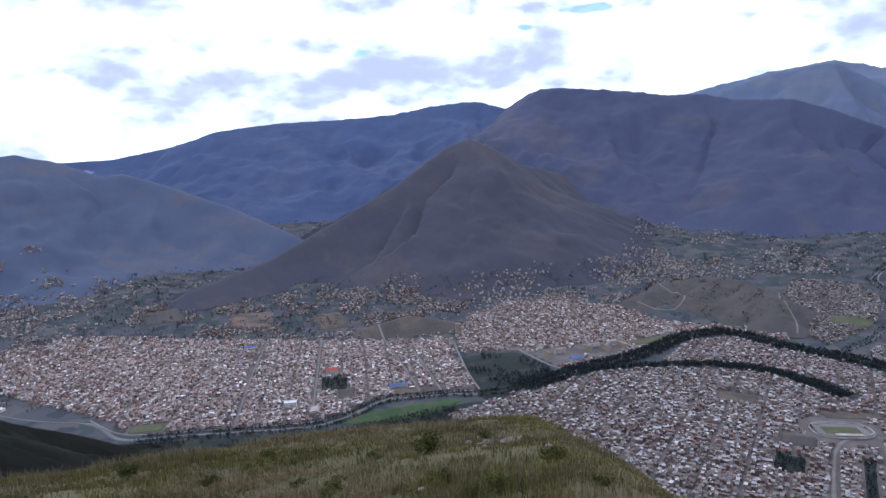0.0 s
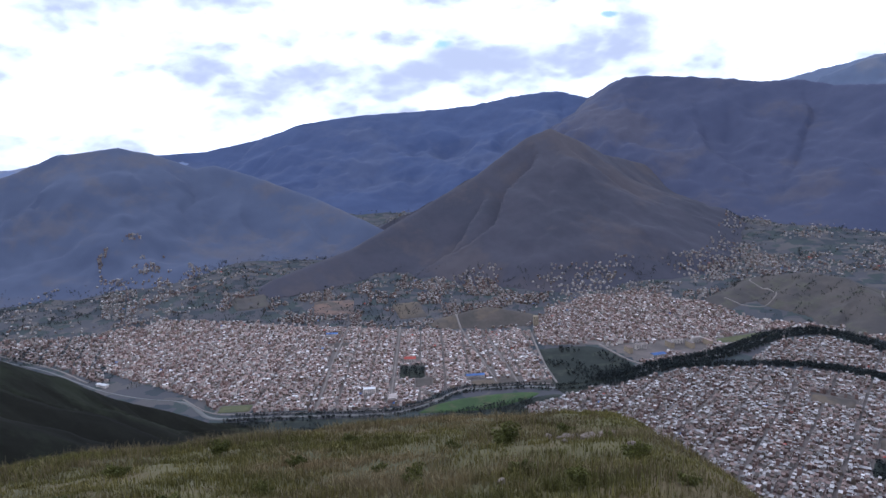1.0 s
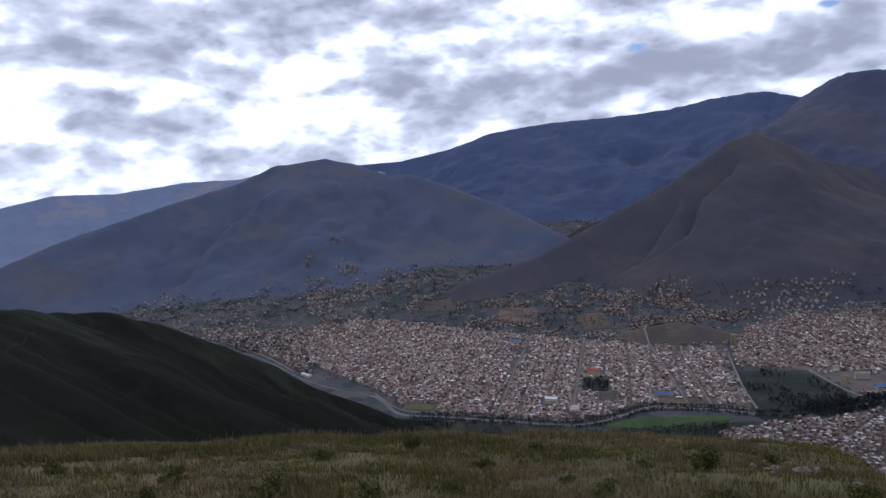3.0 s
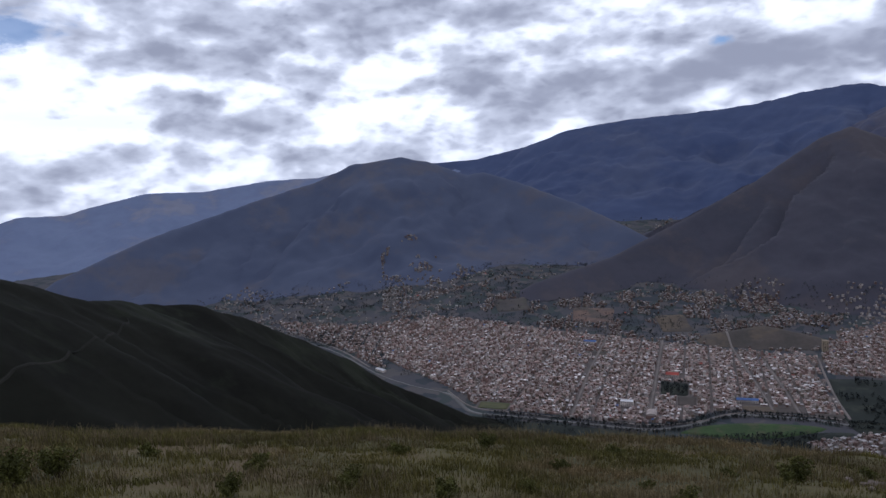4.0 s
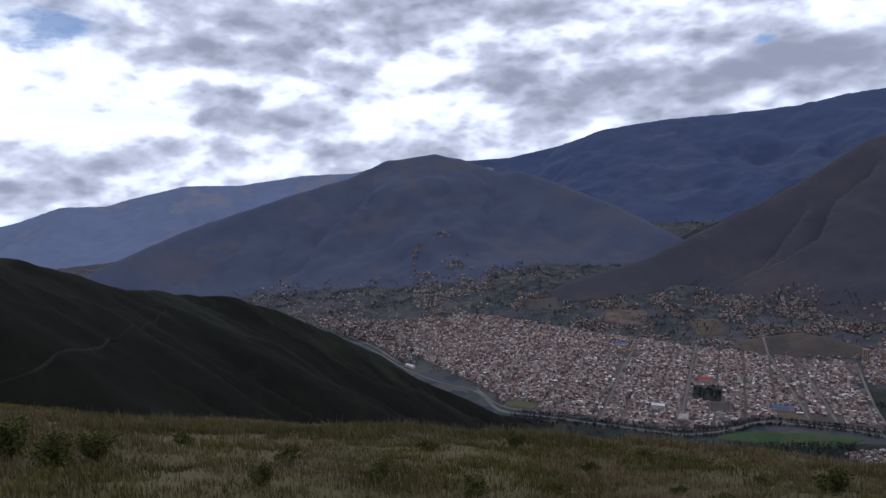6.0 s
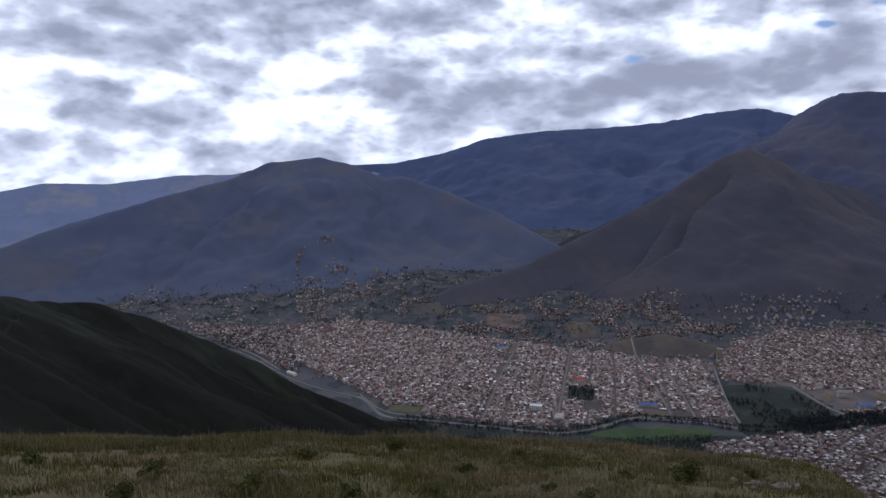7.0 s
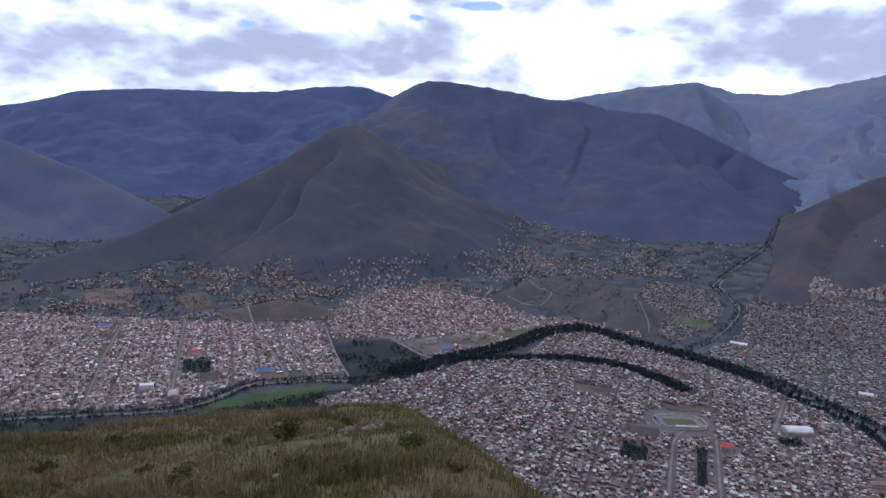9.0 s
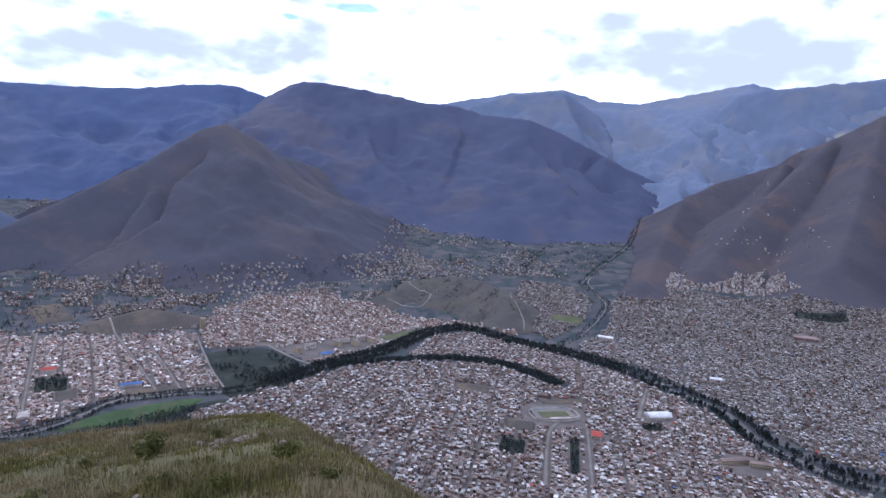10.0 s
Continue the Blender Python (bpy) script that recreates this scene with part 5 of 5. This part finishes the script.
# ---- the hilltop underfoot ----
def blades(name, label, count_tufts, per, mat, tall, width, seed, reach=25.0, dense=None):
    r = np.random.default_rng(seed)
    az = np.radians(r.uniform(-80, 40, count_tufts * 3))
    d = 2.6 + (reach - 2.6) * r.random(count_tufts * 3) ** 0.75
    cx, cy = d * np.sin(az), d * np.cos(az)
    keep = fbm(cx / 1.8, cy / 1.8, seed, 3) > r.uniform(-0.5, 0.25, len(cx)) if dense is None else fbm(cx / 2.2, cy / 2.2, seed, 3) > dense
    keep &= cx < 6
    cx, cy = cx[keep][:count_tufts], cy[keep][:count_tufts]
    d = np.hypot(cx, cy)
    rich = 0.65 + 0.9 * np.clip(fbm(cx / 2.5, cy / 2.5, 88, 3) + 0.35, 0, 1)
    n = len(cx) * per
    x = np.repeat(cx, per) + r.normal(0, 0.10, n)
    y = np.repeat(cy, per) + r.normal(0, 0.10, n)
    h = np.repeat(tall * rich * r.uniform(0.6, 1.2, len(cx)), per) * r.uniform(0.5, 1.15, n)
    w = width * r.uniform(0.6, 1.3, n) * (0.7 + 0.05 * np.repeat(d, per))
    z = hill_z(x, y) - 0.02
    turn, lean = r.uniform(0, 2 * math.pi, n), np.abs(r.normal(0.0, 0.42, n))
    ca, sa = np.cos(turn), np.sin(turn)
    lx, ly = np.cos(turn + 1.57 * r.choice([-1, 1], n)), np.sin(turn + 1.57 * r.choice([-1, 1], n))
    base = np.stack([x, y, z], -1)
    side = np.stack([ca * w / 2, sa * w / 2, np.zeros(n)], -1)
    mid = base + np.stack([lx * lean * h * 0.25, ly * lean * h * 0.25, h * 0.55], -1)
    tip = base + np.stack([lx * lean * h * 0.9, ly * lean * h * 0.9, h * (1 - 0.25 * lean)], -1)
    v = np.stack([base - side, base + side, mid + side * 0.75, mid - side * 0.75, tip], 1).reshape(-1, 3)
    i = np.arange(n) * 5
    quads = np.stack([i, i + 1, i + 2, i + 3], -1).tolist()
    tips = np.stack([i + 3, i + 2, i + 4], -1).tolist()
    tagged(new(name, mesh_of(name, v, quads + tips, [mat])), label, "grass", kind="stuff")


blades("hill_grass", "olive bunch grass covering the hilltop", 13500, 15, MAT["grass"], 0.17, 0.011, 101)
blades("dry_grass", "straw-coloured dry grass among the green", 4200, 9, MAT["dry"], 0.29, 0.008, 113, dense=0.05)


def shrub(size, seed, label="low dense olive-green shrub on the hilltop"):
    """A low bush: several stems that fork, and small leaves round them."""
    r = np.random.default_rng(seed)
    root = tagged(new("shrub"), label, "shrub", "hilltop shrubs")
    bm = bmesh.new()
    ends = []
    for k in range(11):
        m = Matrix.Rotation(r.uniform(0, 6.3), 4, "Z") @ Matrix.Rotation(r.uniform(0.1, 0.85), 4, "Y")
        ln = size * r.uniform(0.5, 0.95)
        bmesh.ops.create_cone(bm, cap_ends=True, segments=5, radius1=0.012, radius2=0.004, depth=ln, matrix=m @ Matrix.Translation((0, 0, ln / 2)))
        ends += [m @ Vector((0, 0, ln * f)) for f in (0.5, 0.75, 1.0)]
    part("stem", bm_mesh("stem", bm, MAT["twig"]), root)
    q = np.concatenate([crown_cards(r, e.x, e.y, e.z, size * 0.17, size * 0.15, 60, 0.022) for e in ends]).reshape(-1, 3)
    part("foliage", mesh_of("foliage", q, np.arange(len(q)).reshape(-1, 4), [MAT["shrub"]]), root)
    return root


SHRUBS = [shrub(0.55, 1), shrub(0.42, 2), shrub(0.7, 3, "wide dark green shrub in the grass")]
# bearing in degrees, metres away, pattern, scale
SHRUB_SPOTS = [(-2.6, 11.5, 0, 1.0), (-64.4, 10.0, 2, 1.0), (-61.6, 10.4, 2, 0.85), (-67, 10.8, 2, 1.0), (-32, 8.4, 1, 0.9), (-1, 8.6, 1, 0.7), (-47, 10.5, 1, 0.9), (-21, 12.0, 1, 0.7),
               (-11, 8.5, 0, 0.7), (9, 9.5, 1, 0.8), (4, 7.6, 0, 0.6), (-27, 14.5, 0, 0.8), (-40, 9.0, 0, 0.7), (-55, 12.5, 1, 0.8), (-16, 15, 1, 0.8), (3, 14.5, 1, 0.7), (-72, 9, 0, 0.9),
               (-7, 12.8, 1, 0.6), (-35, 12.6, 1, 0.8), (-50, 8.3, 0, 0.6), (13, 7.4, 1, 0.5), (-14, 10.4, 1, 0.55), (-24, 9.5, 0, 0.55), (6.5, 12.2, 1, 0.5)]
first = set()
for az, d, k, scale in SHRUB_SPOTS:
    x, y = d * math.sin(radians(az)), d * math.cos(radians(az))
    place = pose(x, y, float(hill_z(np.array([x]), np.array([y]))[0]) - 0.03, 0, 0, (az * 37) % 360) @ Matrix.Diagonal((scale, scale, scale * 0.85, 1))
    if k not in first:
        first.add(k)
        SHRUBS[k].matrix_basis = place
    else:
        copy_thing(SHRUBS[k], place @ Matrix.Diagonal((1 / SHRUBS[k].scale.x, 1 / SHRUBS[k].scale.y, 1 / SHRUBS[k].scale.z, 1)))


def stone(size, seed):
    r = random.Random(seed)
    bm = bmesh.new()
    bmesh.ops.create_icosphere(bm, subdivisions=3, radius=size)
    for v in bm.verts:
        k = 1 + 0.45 * noise.noise(v.co * (1.6 / size) + Vector((seed * 7, 0, 0))) + 0.12 * noise.noise(v.co * (5 / size))
        v.co = Vector((v.co.x * k * 1.3, v.co.y * k, v.co.z * k * 0.62))
    ob = tagged(new("stone", bm_mesh("stone", bm, MAT["stone"], False)), "weathered reddish-brown stone lying in the grass", "stone", "hilltop stones")
    return ob


STONES = [stone(0.085, 1), stone(0.055, 2), stone(0.11, 3)]
STONE_SPOTS = [(4.6, 12.2, 0), (5.4, 12.4, 1), (3.2, 12.7, 2), (2.4, 12.6, 1), (6.1, 12.9, 0), (3.9, 13.4, 1), (7.0, 13.6, 1), (1.4, 13.2, 0), (5.0, 13.0, 2), (-3, 8.0, 1), (-33, 7.0, 1), (8.5, 10.5, 1), (2.8, 11.8, 1)]
for j, (az, d, k) in enumerate(STONE_SPOTS):
    x, y = d * math.sin(radians(az)), d * math.cos(radians(az))
    place = pose(x, y, float(hill_z(np.array([x]), np.array([y]))[0]) + 0.03, 0, 0, j * 67)
    if k not in {q[2] for q in STONE_SPOTS[:j]}:
        STONES[k].matrix_basis = place
    else:
        copy_thing(STONES[k], place)
